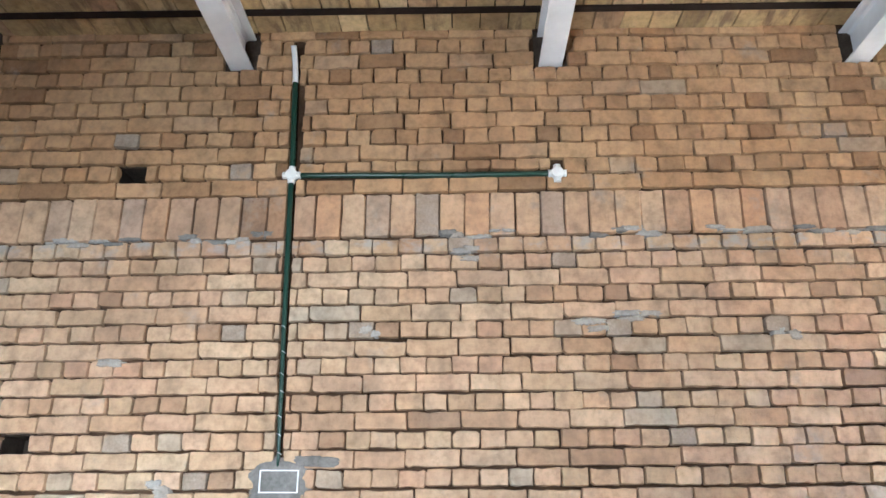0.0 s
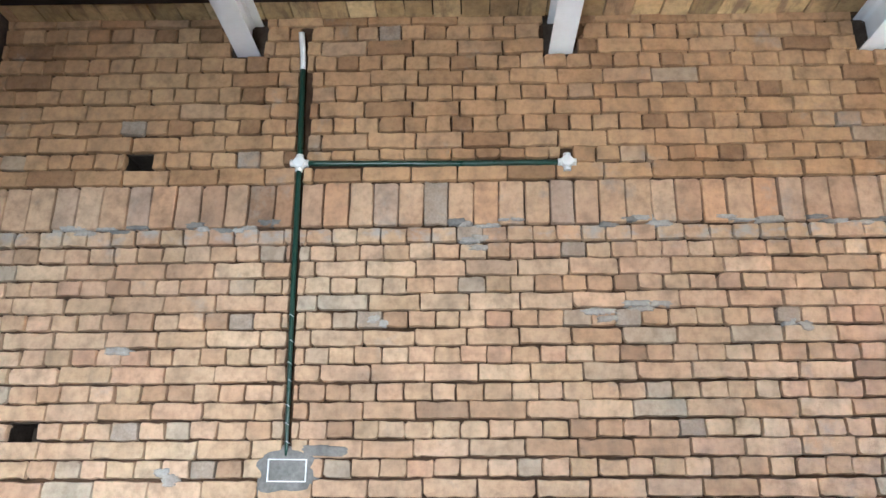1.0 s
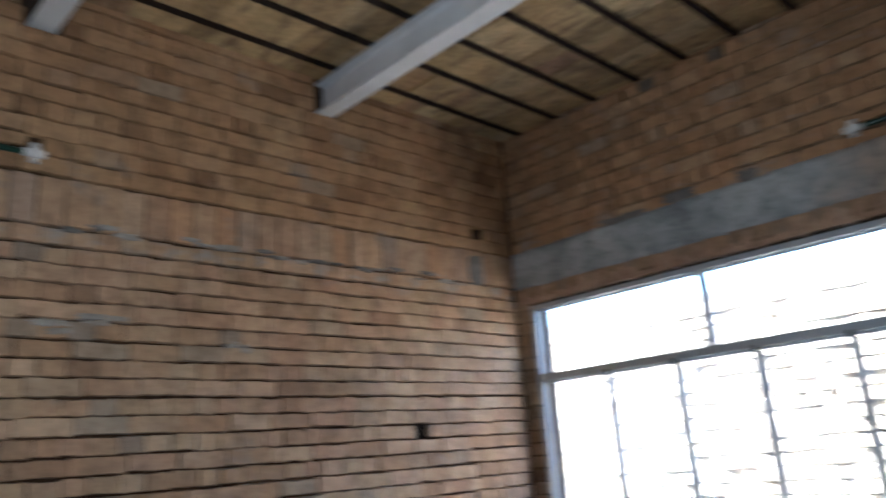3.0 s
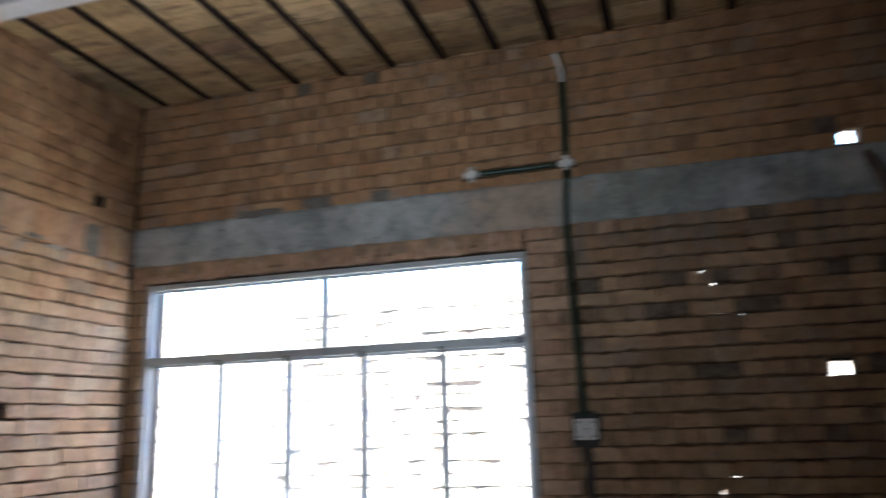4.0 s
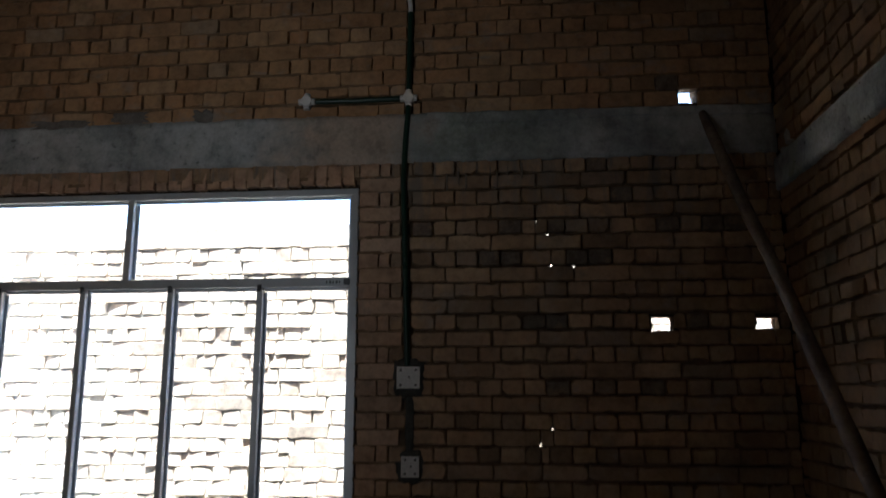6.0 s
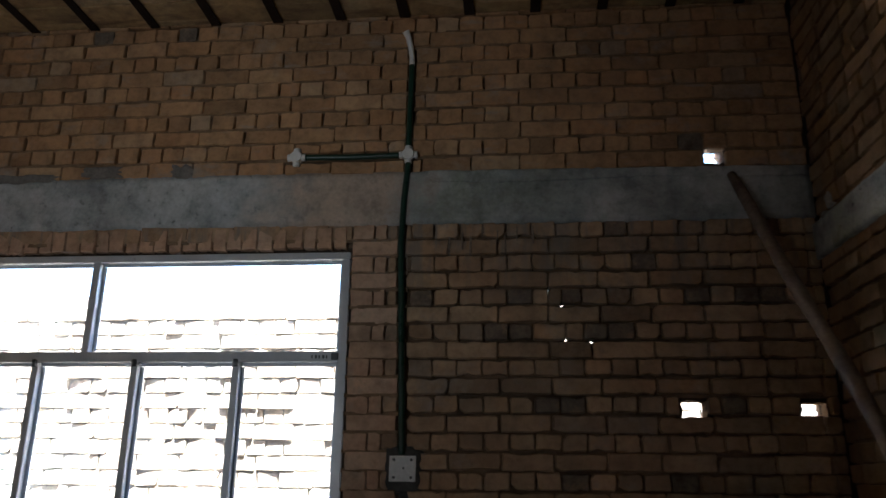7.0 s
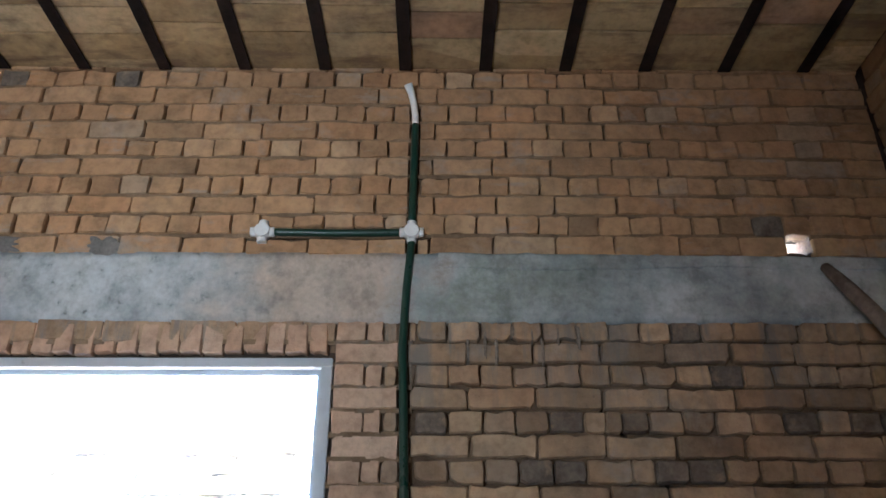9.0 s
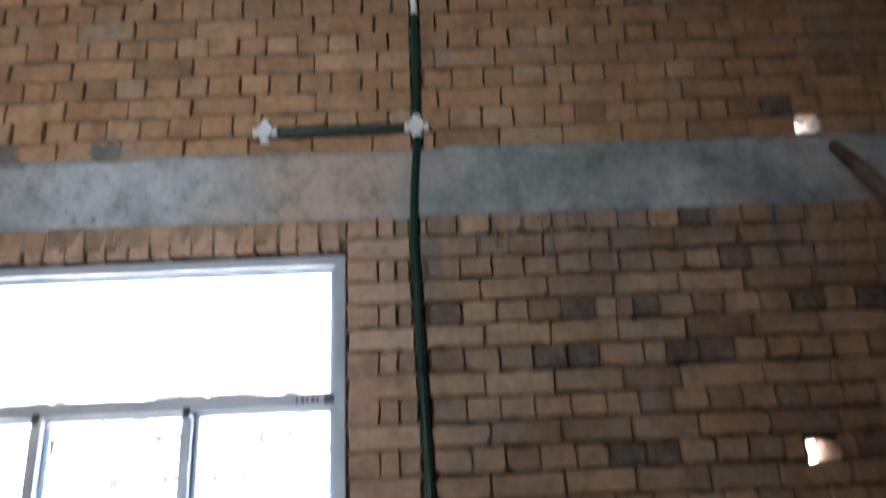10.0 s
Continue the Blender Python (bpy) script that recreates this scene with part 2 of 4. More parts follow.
M_BAND = band_material("window_wall_concrete")
M_PLASTER = rough_material("cement_plaster", (0.15, 0.142, 0.132), (0.28, 0.265, 0.245), 9, 70)
M_WET = rough_material("damp_cement", (0.045, 0.045, 0.043), (0.11, 0.108, 0.10), 9, 60)
M_LIME = rough_material("pale_mud_mortar", (0.27, 0.24, 0.205), (0.74, 0.69, 0.62), 4, 60)
M_EARTH = rough_material("earth_mortar", (0.026, 0.014, 0.007), (0.11, 0.064, 0.036), 6, 80)
M_CLAY = rough_material("clay_mortar", (0.06, 0.042, 0.027), (0.26, 0.18, 0.115), 4, 80)
M_BED = rough_material("flush_clay_mortar", (0.13, 0.085, 0.05), (0.34, 0.235, 0.145), 5, 90, stain=DRIPS)
M_LINING = rough_material("hole_lining", (0.20, 0.13, 0.085), (0.42, 0.30, 0.21), 18, 90, 0.95, 0.006)
M_SMEAR = rough_material("pale_mortar", (0.30, 0.28, 0.255), (0.49, 0.465, 0.43), 12, 80)
M_ASHSMEAR = rough_material("thin_plaster_wash", (0.30, 0.265, 0.225), (0.48, 0.44, 0.39), 12, 80)
M_DRIP = rough_material("cement_drip", (0.19, 0.15, 0.115), (0.32, 0.265, 0.21), 20, 80)
M_GROUND = rough_material("dusty_ground", (0.40, 0.35, 0.28), (0.56, 0.49, 0.40), 1.5, 30)
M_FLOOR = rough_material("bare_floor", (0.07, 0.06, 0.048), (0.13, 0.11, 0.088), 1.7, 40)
M_POLE = rough_material("weathered_wood", (0.10, 0.078, 0.063), (0.27, 0.215, 0.18), 7, 60, 0.75, 0.003)
M_RUST = rough_material("rusty_black_iron", (0.012, 0.009, 0.008), (0.035, 0.022, 0.016), 6, 60, 0.7, 0.002)


def painted(name, base, roughness, metallic, scale=5.0, wear=(0.35, 0.34, 0.33), amount=0.64):
    m, nt, bsdf = nodes_of(name)
    col = ramp(nt, fine_noise(nt, scale, 5), [(0.3, tuple(v * 0.86 for v in base)), (0.7, tuple(min(1, v * 1.06) for v in base))])
    s = ramp(nt, fine_noise(nt, scale * 3.3, 6, 0.72), [(amount, grey(0)), (amount + 0.09, grey(1))])
    col = mixed(nt, "MIX", s, col, wear)
    nt.links.new(col, bsdf.inputs["Base Color"])
    r = ramp(nt, fine_noise(nt, scale * 2, 4), [(0.3, grey(roughness * 0.8)), (0.7, grey(min(1, roughness * 1.25)))])
    nt.links.new(r, bsdf.inputs["Roughness"])
    bsdf.inputs["Metallic"].default_value = metallic
    bump(nt, bsdf, fine_noise(nt, scale * 9, 4), 0.12, 0.002)
    return m


M_GIRDER = painted("silver_grey_paint", (0.80, 0.82, 0.85), 0.45, 0.0, 4.0, (0.50, 0.51, 0.53), 0.68)
M_STEEL = painted("galvanised_steel", (0.50, 0.54, 0.585), 0.35, 0.2, 7.0, (0.34, 0.36, 0.38), 0.63)
M_REBATE = painted("dull_steel", (0.50, 0.56, 0.64), 0.45, 0.2, 9.0)
M_DARKSTEEL = painted("tarnished_steel", (0.10, 0.11, 0.12), 0.5, 0.6, 9.0)
M_GREEN = painted("green_pipe", (0.010, 0.045, 0.030), 0.32, 0.0, 12.0, (0.05, 0.075, 0.06), 0.70)
M_WHITE = painted("white_pvc", (0.87, 0.87, 0.86), 0.4, 0.0, 20.0, (0.55, 0.52, 0.48), 0.70)
M_TIN = painted("zinc_box", (0.47, 0.48, 0.49), 0.55, 0.2, 16.0, (0.22, 0.22, 0.22), 0.60)
M_PAPER = painted("white_cover", (0.80, 0.81, 0.82), 0.5, 0.0, 65.0, (0.10, 0.10, 0.10), 0.70)


# ---------------------------------------------------------------- mesh helpers
def mesh_object(name, verts, faces, mats, parent=None, label="", index=None):
    me = bpy.data.meshes.new(name)
    me.from_pydata(verts, [], faces)
    for m in mats:
        me.materials.append(m)
    if index is not None:
        me.polygons.foreach_set("material_index", index)
    me.update()
    ob = new(name, me)
    if parent is not None:
        ob.parent = parent
    if label:
        tagged(ob, label)
    return ob


def part(name, bm, material, parent=None, label=""):
    me = bpy.data.meshes.new(name)
    bm.to_mesh(me)
    bm.free()
    me.materials.append(material)
    ob = new(name, me)
    if parent is not None:
        ob.parent = parent
    if label:
        tagged(ob, label)
    return ob


def holder(name, at=(0, 0, 0)):
    ob = new(name)
    ob.empty_display_size = 0.05
    ob.location = at
    return ob


def bm_box(bm, a, b, bevel=0.0):
    geo = bmesh.ops.create_cube(bm, size=1)
    vs = geo["verts"]
    for v in vs:
        v.co = Vector([(a[i] + b[i]) / 2 + v.co[i] * (b[i] - a[i]) for i in range(3)])
    if bevel:
        edges = list({e for v in vs for e in v.link_edges})
        bmesh.ops.bevel(bm, geom=edges, offset=bevel, segments=2, affect="EDGES")
    return bm


def box(a, b, bevel=0.0):
    return bm_box(bmesh.new(), a, b, bevel)


def tube(points, radius, sides=12, caps=True):
    """A round bar along points; radius may be a list."""
    pts = [Vector(p) for p in points]
    rad = radius if isinstance(radius, (list, tuple)) else [radius] * len(pts)
    bm = bmesh.new()
    rings, up = [], None
    for i, p in enumerate(pts):
        d = (pts[min(i + 1, len(pts) - 1)] - pts[max(i - 1, 0)]).normalized()
        if up is None:
            up = d.orthogonal().normalized()
        up = (up - d * up.dot(d)).normalized()
        side = d.cross(up)
        rings.append([bm.verts.new(p + rad[i] * (up * math.cos(a) + side * math.sin(a))) for a in [2 * math.pi * k / sides for k in range(sides)]])
    for r0, r1 in zip(rings, rings[1:]):
        for k in range(sides):
            f = bm.faces.new((r0[k], r0[(k + 1) % sides], r1[(k + 1) % sides], r1[k]))
            f.smooth = True
    if caps:
        bm.faces.new(rings[0][::-1])
        bm.faces.new(rings[-1])
    return bm


class Plane:
    """A wall face: u along it, z up, d out of it into the room."""

    def __init__(self, origin, u, d):
        self.o, self.u, self.d = Vector(origin), Vector(u), Vector(d)

    def at(self, u, z, d=0.0):
        return self.o + self.u * u + self.d * d + Vector((0, 0, z))

    def turn(self, u, z, d=0.0):
        m = Matrix.Identity(4)
        for i, axis in enumerate((self.u, Vector((0, 0, 1)), self.d)):
            for k in range(3):
                m[k][i] = axis[k]
        m.translation = self.at(u, z, d)
        return m


FACE_A = Plane((0, 0, 0), (0, 1, 0), (1, 0, 0))        # wall with the first conduit
FACE_B = Plane((0, 0, 0), (1, 0, 0), (0, -1, 0))       # window wall
FACE_C = Plane((W, 0, 0), (0, -1, 0), (-1, 0, 0))      # wall behind the pole
FACE_OUT = Plane((0, 1.0, 0), (1, 0, 0), (0, -1, 0))   # yard wall outside


def core(name, face, u0, u1, z0, z1, holes, d_front, d_back, mat):
    """A slab with rectangular openings that go right through it."""
    us = sorted({u0, u1, *[min(max(v, u0), u1) for h in holes for v in h[:2]]})
    zs = sorted({z0, z1, *[min(max(v, z0), z1) for h in holes for v in h[2:4]]})
    full = {}
    for i in range(len(us) - 1):
        for k in range(len(zs) - 1):
            cu, cz = (us[i] + us[i + 1]) / 2, (zs[k] + zs[k + 1]) / 2
            full[i, k] = not any(h[0] < cu < h[1] and h[2] < cz < h[3] for h in holes)
    bm = bmesh.new()
    grid = {}

    def vert(i, k, d):
        if (i, k, d) not in grid:
            grid[i, k, d] = bm.verts.new(face.at(us[i], zs[k], d))
        return grid[i, k, d]

    for (i, k), on in full.items():
        if not on:
            continue
        f, b = d_front, d_back
        bm.faces.new([vert(*q) for q in ((i, k, f), (i + 1, k, f), (i + 1, k + 1, f), (i, k + 1, f))])
        bm.faces.new([vert(*q) for q in ((i, k + 1, b), (i + 1, k + 1, b), (i + 1, k, b), (i, k, b))])
        for di, dk, e in ((-1, 0, ((i, k), (i, k + 1))), (1, 0, ((i + 1, k + 1), (i + 1, k))), (0, -1, ((i + 1, k), (i, k))), (0, 1, ((i, k + 1), (i + 1, k + 1)))):
            if not full.get((i + di, k + dk), False):
                (a0, a1), (b0, b1) = e
                bm.faces.new([vert(a0, a1, f), vert(b0, b1, f), vert(b0, b1, b), vert(a0, a1, b)][::-1])
    bmesh.ops.recalc_face_normals(bm, faces=bm.faces)
    return part(name, bm, mat)


def brick_shape(w, h, r, worn=1.0, depth=0.045):
    """A brick face with nibbled arrises, knocked-off corners and returns into the wall."""
    verts, faces, ring = [], [], []
    corners = [(-w / 2, -h / 2), (w / 2, -h / 2), (w / 2, h / 2), (-w / 2, h / 2)]
    along = [(1, 0), (0, 1), (-1, 0), (0, -1)]
    wob = lambda q: r.uniform(-q, q)
    for i, (x, y) in enumerate(corners):
        (px, py), (dx, dy) = along[i - 1], along[i]
        c = worn * r.uniform(0.003, 0.011) * (1.0 if r.random() < 0.82 else 2.2)
        c = min(c, w * 0.25, h * 0.3)
        jx, jy = wob(0.003), wob(0.003)
        ring += [(x - px * c * r.uniform(0.5, 1.0) + jx, y - py * c * r.uniform(0.5, 1.0) + jy), (x + dx * c + jx, y + dy * c + jy)]
        run = w if i % 2 == 0 else h
        count = (4 if w > 0.16 else 2) if i % 2 == 0 else 1
        for k in range(count):
            t = (k + 1 + wob(0.28)) / (count + 1) * run
            chip = worn * r.uniform(0.004, 0.009) * (1.0 if i % 2 == 0 else 0.4) if r.random() < 0.10 else wob(0.0028)
            ring.append((x + dx * t - dy * chip, y + dy * t + dx * chip))
    n = len(ring)
    tilt_x, tilt_y = wob(0.0055), wob(0.004)
    for inset, d in ((0.001 + 0.0035 * worn, 0.0), (0.0, -0.009), (0.0, -depth)):
        for x, y in ring:
            lean = 0 if d < -0.02 else (tilt_x * x / w * 2 + tilt_y * y / h * 2)
            verts.append((x * (1 - inset * 2 / w), y * (1 - inset * 2 / h), d + lean))
    faces.append(tuple(range(n)))
    for r0, r1 in ((0, n), (n, 2 * n)):
        for k in range(n):
            faces.append((r0 + k, r1 + k, r1 + (k + 1) % n, r0 + (k + 1) % n))
    return verts, faces


VARIANTS = {}


def brick_mesh(kind, w, h, mat, worn=1.0):
    """A few shared meshes for each kind and size of brick."""
    key = (kind, round(w / 0.012), round(h / 0.012), rng.randrange(5), mat.name, worn)
    if key not in VARIANTS:
        v, f = brick_shape(w, h, rng, worn)
        me = bpy.data.meshes.new("brick")
        me.from_pydata(v, [], f)
        me.materials.append(mat)
        VARIANTS[key] = (me, w, h)
    return VARIANTS[key]


def minus(spans, cut0, cut1, least=0.022):
    out = []
    for a, b in spans:
        if cut1 <= a or cut0 >= b:
            out.append((a, b))
            continue
        if cut0 - a > least:
            out.append((a, cut0))
        if b - cut1 > least:
            out.append((cut1, b))
    return out


def lay(face, parent, rows, u0, u1, holes, slope, near, mat_one, mat_all, ashes=(), joint=0.0050, limit=300, lift=0.0, level=(), ash=None, worn=1.0, chinks=()):
    """Lays courses. rows: (z0, z1, pitch, phase, wander). Bricks inside near are objects of their own, the rest one mesh."""
    verts, faces, index = [], [], []
    made = 0
    for z0, z1, pitch, phase, wander in rows:
        k0 = math.floor((u0 - phase) / pitch) - 1
        n = math.ceil((u1 - u0) / pitch) + 3
        cuts = [phase + (k0 + i) * pitch + rng.uniform(-wander, wander) for i in range(n + 1)]
        sag = rng.uniform(-0.002, 0.002)
        for hu0, hu1, hz0, hz1 in chinks:
            if z0 < (hz0 + hz1) / 2 < z1:
                i = min(range(n + 1), key=lambda q: abs(cuts[q] - (hu0 + hu1) / 2))
                cuts[i] = (hu0 + hu1) / 2
        for a, b in zip(cuts, cuts[1:]):
            a, b = max(a, u0), min(b, u1)
            if b - a < 0.02:
                continue
            spans = [(a, b)]
            for hu0, hu1, hz0, hz1 in tuple(holes) + tuple(chinks):
                off = slope((hu0 + hu1) / 2, (z0 + z1) / 2)
                if min(z1 + off, hz1) - max(z0 + off, hz0) > (0.03 if hu1 - hu0 > 0.06 and hz1 - hz0 < 0.12 else 0.004):
                    spans = minus(spans, hu0, hu1) if hu1 - hu0 > 0.014 else minus(spans, (hu0 + hu1) / 2 - 0.0005, (hu0 + hu1) / 2 + 0.0005)
            low, high = z0, z1
            for hu0, hu1, hz0, hz1 in level:
                if hu0 < (a + b) / 2 < hu1 and hz0 < z1 and hz1 > z0:
                    low, high = (low, min(high, hz0)) if hz0 - z0 > z1 - hz1 else (max(low, hz1), high)
            for s, e in spans:
                g = joint * (rng.uniform(0.2, 1.3) if worn > 0.55 else rng.choice((0.05, 0.3, 0.9, 1.4, 1.9)))
                gz = joint * rng.uniform(0.5, 1.9)
                w, h = e - s - g, high - low - gz
                if w < 0.015 or h < 0.015:
                    continue
                u, z = (s + e) / 2, (low + high) / 2 + sag + rng.uniform(-0.0028, 0.0028)
                z += slope(u, z)
                d = lift + rng.uniform(-0.004, 0.004)
                grim = w < 0.14 and any(abs(u - au) < w / 2 + 0.004 and abs(z - az) < h / 2 + 0.004 for au, az in ashes)
                inside = near and near[0] < u < near[1] and near[2] < z < near[3] and made < limit
                if inside:
                    me, w0, h0 = brick_mesh("brick", w, h, (ash or M_ASH) if grim else mat_one, worn)
                    ob = new("brick", me)
                    ob.parent = parent
                    ob.matrix_local = face.turn(u, z, d) @ Matrix.Rotation(rng.uniform(-0.011, 0.011), 4, "Z") @ Matrix.Diagonal((w / w0, h / h0, 1, 1))
                    made += 1
                else:
                    v, f = brick_shape(w, h, rng, worn)
                    base = len(verts)
                    verts += [tuple(face.at(u + x, z + y, d + q)) for x, y, q in v]
                    faces += [tuple(base + i for i in poly) for poly in f]
                    index += [1 if grim else 0] * len(f)
    rest = mesh_object("brickwork", verts, faces, [mat_all, ash or M_ASH], parent, "", index)
    tagged(rest, kind="stuff")
    return rest


def blob(name, face, u0, u1, z0, z1, mat, parent=None, d=0.006, label="", seed=1, ragged=0.16, thick=0.02):
    """A smeared patch with a ragged outline and a domed, uneven skin."""
    r = random.Random(seed)
    bm = bmesh.new()
    n, rings = 36, 5
    cu, cz, hu, hz = (u0 + u1) / 2, (z0 + z1) / 2, (u1 - u0) / 2, (z1 - z0) / 2
    off = r.uniform(0, 50)
    out = []
    for k in range(n):
        a = 2 * math.pi * k / n
        q = 1 + ragged * 2 * (noise.noise((math.cos(a) * 2 + off, math.sin(a) * 2, seed)) + 0.5 * noise.noise((math.cos(a) * 6 + off, math.sin(a) * 6, seed)))
        c, s = math.cos(a), math.sin(a)
        p = (abs(c) ** 4 + abs(s) ** 4) ** -0.25
        out.append((c * p * q, s * p * q))
    centre = bm.verts.new(face.at(cu, cz, d))
    last = None
    for j in range(1, rings + 1):
        t = j / rings
        ring = []
        for x, y in out:
            dd = d * (1 - t ** 4) - (thick if j == rings else 0) + 0.0015 * noise.noise((x * t * 3 + off, y * t * 3, 2))
            ring.append(bm.verts.new(face.at(cu + x * t * hu, cz + y * t * hz, dd)))
        for k in range(n):
            if last is None:
                bm.faces.new((centre, ring[k], ring[(k + 1) % n]))
            else:
                bm.faces.new((last[k], ring[k], ring[(k + 1) % n], last[(k + 1) % n]))
        last = ring
    for f in bm.faces:
        f.smooth = True
    bmesh.ops.recalc_face_normals(bm, faces=bm.faces)
    return part(name, bm, mat, parent, label)


def strip(name, face, u0, u1, z_low, z_high, d, mat, parent=None, label="", step=0.03, ragged=0.006, seed=3, back=-0.03):
    """A cast band: uneven face and ragged edges."""
    bm = bmesh.new()
    n, m = max(2, int((u1 - u0) / step)), 9
    grid = []
    for i in range(n + 1):
        u = u0 + (u1 - u0) * i / n
        lo = z_low(u) + ragged * (noise.noise((u * 9, seed, 0)) + noise.noise((u * 31, seed, 4)))
        hi = z_high(u) + ragged * 0.6 * (noise.noise((u * 7, seed, 8)) + noise.noise((u * 27, seed, 9)))
        col = [bm.verts.new(face.at(u, lo, back))]
        for k in range(m + 1):
            z = lo + (hi - lo) * k / m
            dd = d + 0.0028 * noise.noise((u * 3, z * 6, seed)) + 0.0014 * noise.noise((u * 14, z * 14, seed))
            if k in (0, m):
                dd -= 0.003
            col.append(bm.verts.new(face.at(u, z, dd)))
        col.append(bm.verts.new(face.at(u, hi, back)))
        grid.append(col)
    for c0, c1 in zip(grid, grid[1:]):
        for k in range(len(c0) - 1):
            f = bm.faces.new((c0[k], c1[k], c1[k + 1], c0[k + 1]))
            f.smooth = True
    bm.faces.new(grid[0][::-1])
    bm.faces.new(grid[-1])
    bmesh.ops.recalc_face_normals(bm, faces=bm.faces)
    return part(name, bm, mat, parent, label)


def mortar_bed(face, parent, u0, u1, z0, z1, holes, mat, seed, deep=-0.023, sway=0.011, step=0.022, top=-0.011):
    """The mortar between the bricks: here flush, there washed out deep."""
    nu, nz = int((u1 - u0) / step), int((z1 - z0) / step)
    verts, faces = [], []
    for i in range(nu + 1):
        u = u0 + (u1 - u0) * i / nu
        for k in range(nz + 1):
            z = z0 + (z1 - z0) * k / nz
            d = deep + sway * 1.6 * noise.noise((u * 5, z * 8, seed)) + 0.008 * noise.noise((u * 30, z * 30, seed))
            verts.append(tuple(face.at(u, z, max(-0.034, min(top, d)))))
    for i in range(nu):
        for k in range(nz):
            a0, a1 = u0 + (u1 - u0) * i / nu, u0 + (u1 - u0) * (i + 1) / nu
            b0, b1 = z0 + (z1 - z0) * k / nz, z0 + (z1 - z0) * (k + 1) / nz
            if any(a1 > h[0] and a0 < h[1] and b1 > h[2] and b0 < h[3] for h in holes):
                continue
            q = i * (nz + 1) + k
            faces.append((q, q + nz + 1, q + nz + 2, q + 1))
    ob = mesh_object("mortar", verts, faces, [mat], parent)
    ob.data.polygons.foreach_set("use_smooth", [True] * len(faces))
    return tagged(ob, kind="stuff")


# ---------------------------------------------------------------- structure
def bed_joints(face, parent, levels, u0, u1, holes, mat, seed, half=0.011, step=0.03):
    """Ragged ribbons of flush mortar in the bed joints; the upright joints stay open."""
    r = random.Random(seed)
    verts, faces = [], []
    for z in levels:
        spans = [(u0, u1)]
        for hu0, hu1, hz0, hz1 in holes:
            if hz0 - half < z < hz1 + half:
                spans = minus(spans, hu0 - 0.002, hu1 + 0.002)
        for a, b in spans:
            n = max(1, int((b - a) / step))
            drift = r.uniform(0, 6)
            for i in range(n + 1):
                u = a + (b - a) * i / n
                d = -0.0052 + 0.0022 * math.sin(u * 9 + drift) + r.uniform(-0.0022, 0.0022)
                base = len(verts)
                verts += [tuple(face.at(u, z + q, e)) for q, e in ((-half, d - 0.012), (-half, d), (half, d), (half, d - 0.012))]
                if i:
                    faces += [(base - 4 + q, base + q, base + q + 1, base - 3 + q) for q in range(3)]
    ob = mesh_object("bed_mortar", verts, faces, [mat], parent)
    tagged(ob, kind="stuff")
    return ob


def flat(u, z):
    return 0.0


def slope_a(u, z):
    return 0.012 * (u + 4.15) * min(1.0, max(0.0, (3.6 - z) / 0.8))


JOINT_DEPTH = -0.036
HOLES_A = [(-5.371, -5.236, 2.776, 2.862), (-5.717, -5.582, 1.436, 1.530), (-1.005, -0.890, 1.508, 1.585), (-0.38, -0.28, 2.825, 2.912)]


def chase(points, half):
    """The slot that a pipe along points (u, z) needs in the brick faces, in short steps."""
    out = []
    for (u0, z0), (u1, z1) in zip(points, points[1:]):
        n = max(1, round(abs(z1 - z0) / 0.06))
        for i in range(n):
            a, b = u0 + (u1 - u0) * i / n, u0 + (u1 - u0) * (i + 1) / n
            out.append((min(a, b) - half, max(a, b) + half, z0 + (z1 - z0) * i / n, z0 + (z1 - z0) * (i + 1) / n))
    return out


CHASE_A = chase([(-4.452, 1.395), (-4.466, 1.85), (-4.478, 2.30), (-4.488, 2.755), (-4.500, 3.08), (-4.507, 3.335), (-4.515, 3.55)], 0.0155)
CHASE_A += [(-3.198, -3.142, 2.80, 2.848), (-4.478, -4.458, 2.84, 3.30), (-4.525, -4.36, 1.285, 1.38)]
LEVEL_A = [(-4.49, -3.13, 2.777, 2.812)]
wall_west = core("wall_west", FACE_A, SOUTH, 0.06, 0.0, H + 0.15, HOLES_A, JOINT_DEPTH, -0.22, M_MUD)
tagged(wall_west, "bare tan clay brick wall with a soldier course", "wall", kind="structure")
tagged(part("wall_backing", box((-0.33, SOUTH, 0), (-0.221, 0.06, H + 0.15)), M_MUD, wall_west), kind="structure")

HOLES_B = [WIN, (4.130, 4.250, 1.590, 1.672), (4.632, 4.752, 1.582, 1.664), (4.324, 4.426, 2.768, 2.872)]
# gaps in the upright joints that let daylight through, wider behind the brick faces
CHINKS = [(3.575, 3.586, 2.160, 2.176), (3.633, 3.645, 2.092, 2.104), (3.648, 3.660, 1.934, 1.952), (3.764, 3.776, 1.922, 1.932),
          (3.640, 3.652, 1.115, 1.127), (3.578, 3.588, 1.033, 1.045)]
BEHIND = [(a - 0.05, b + 0.03, c - 0.03, d + 0.06) for a, b, c, d in CHINKS]
SLITS = [(a - 0.002, b + 0.004, c, d + 0.014) for a, b, c, d in CHINKS]
wall_north = core("wall_north", FACE_B, -0.24, W + 0.24, 0.0, H + 0.15, HOLES_B + SLITS, JOINT_DEPTH, -0.12, M_MUD)
tagged(wall_north, "bare reddish brick wall round a wide window", "wall", kind="structure")

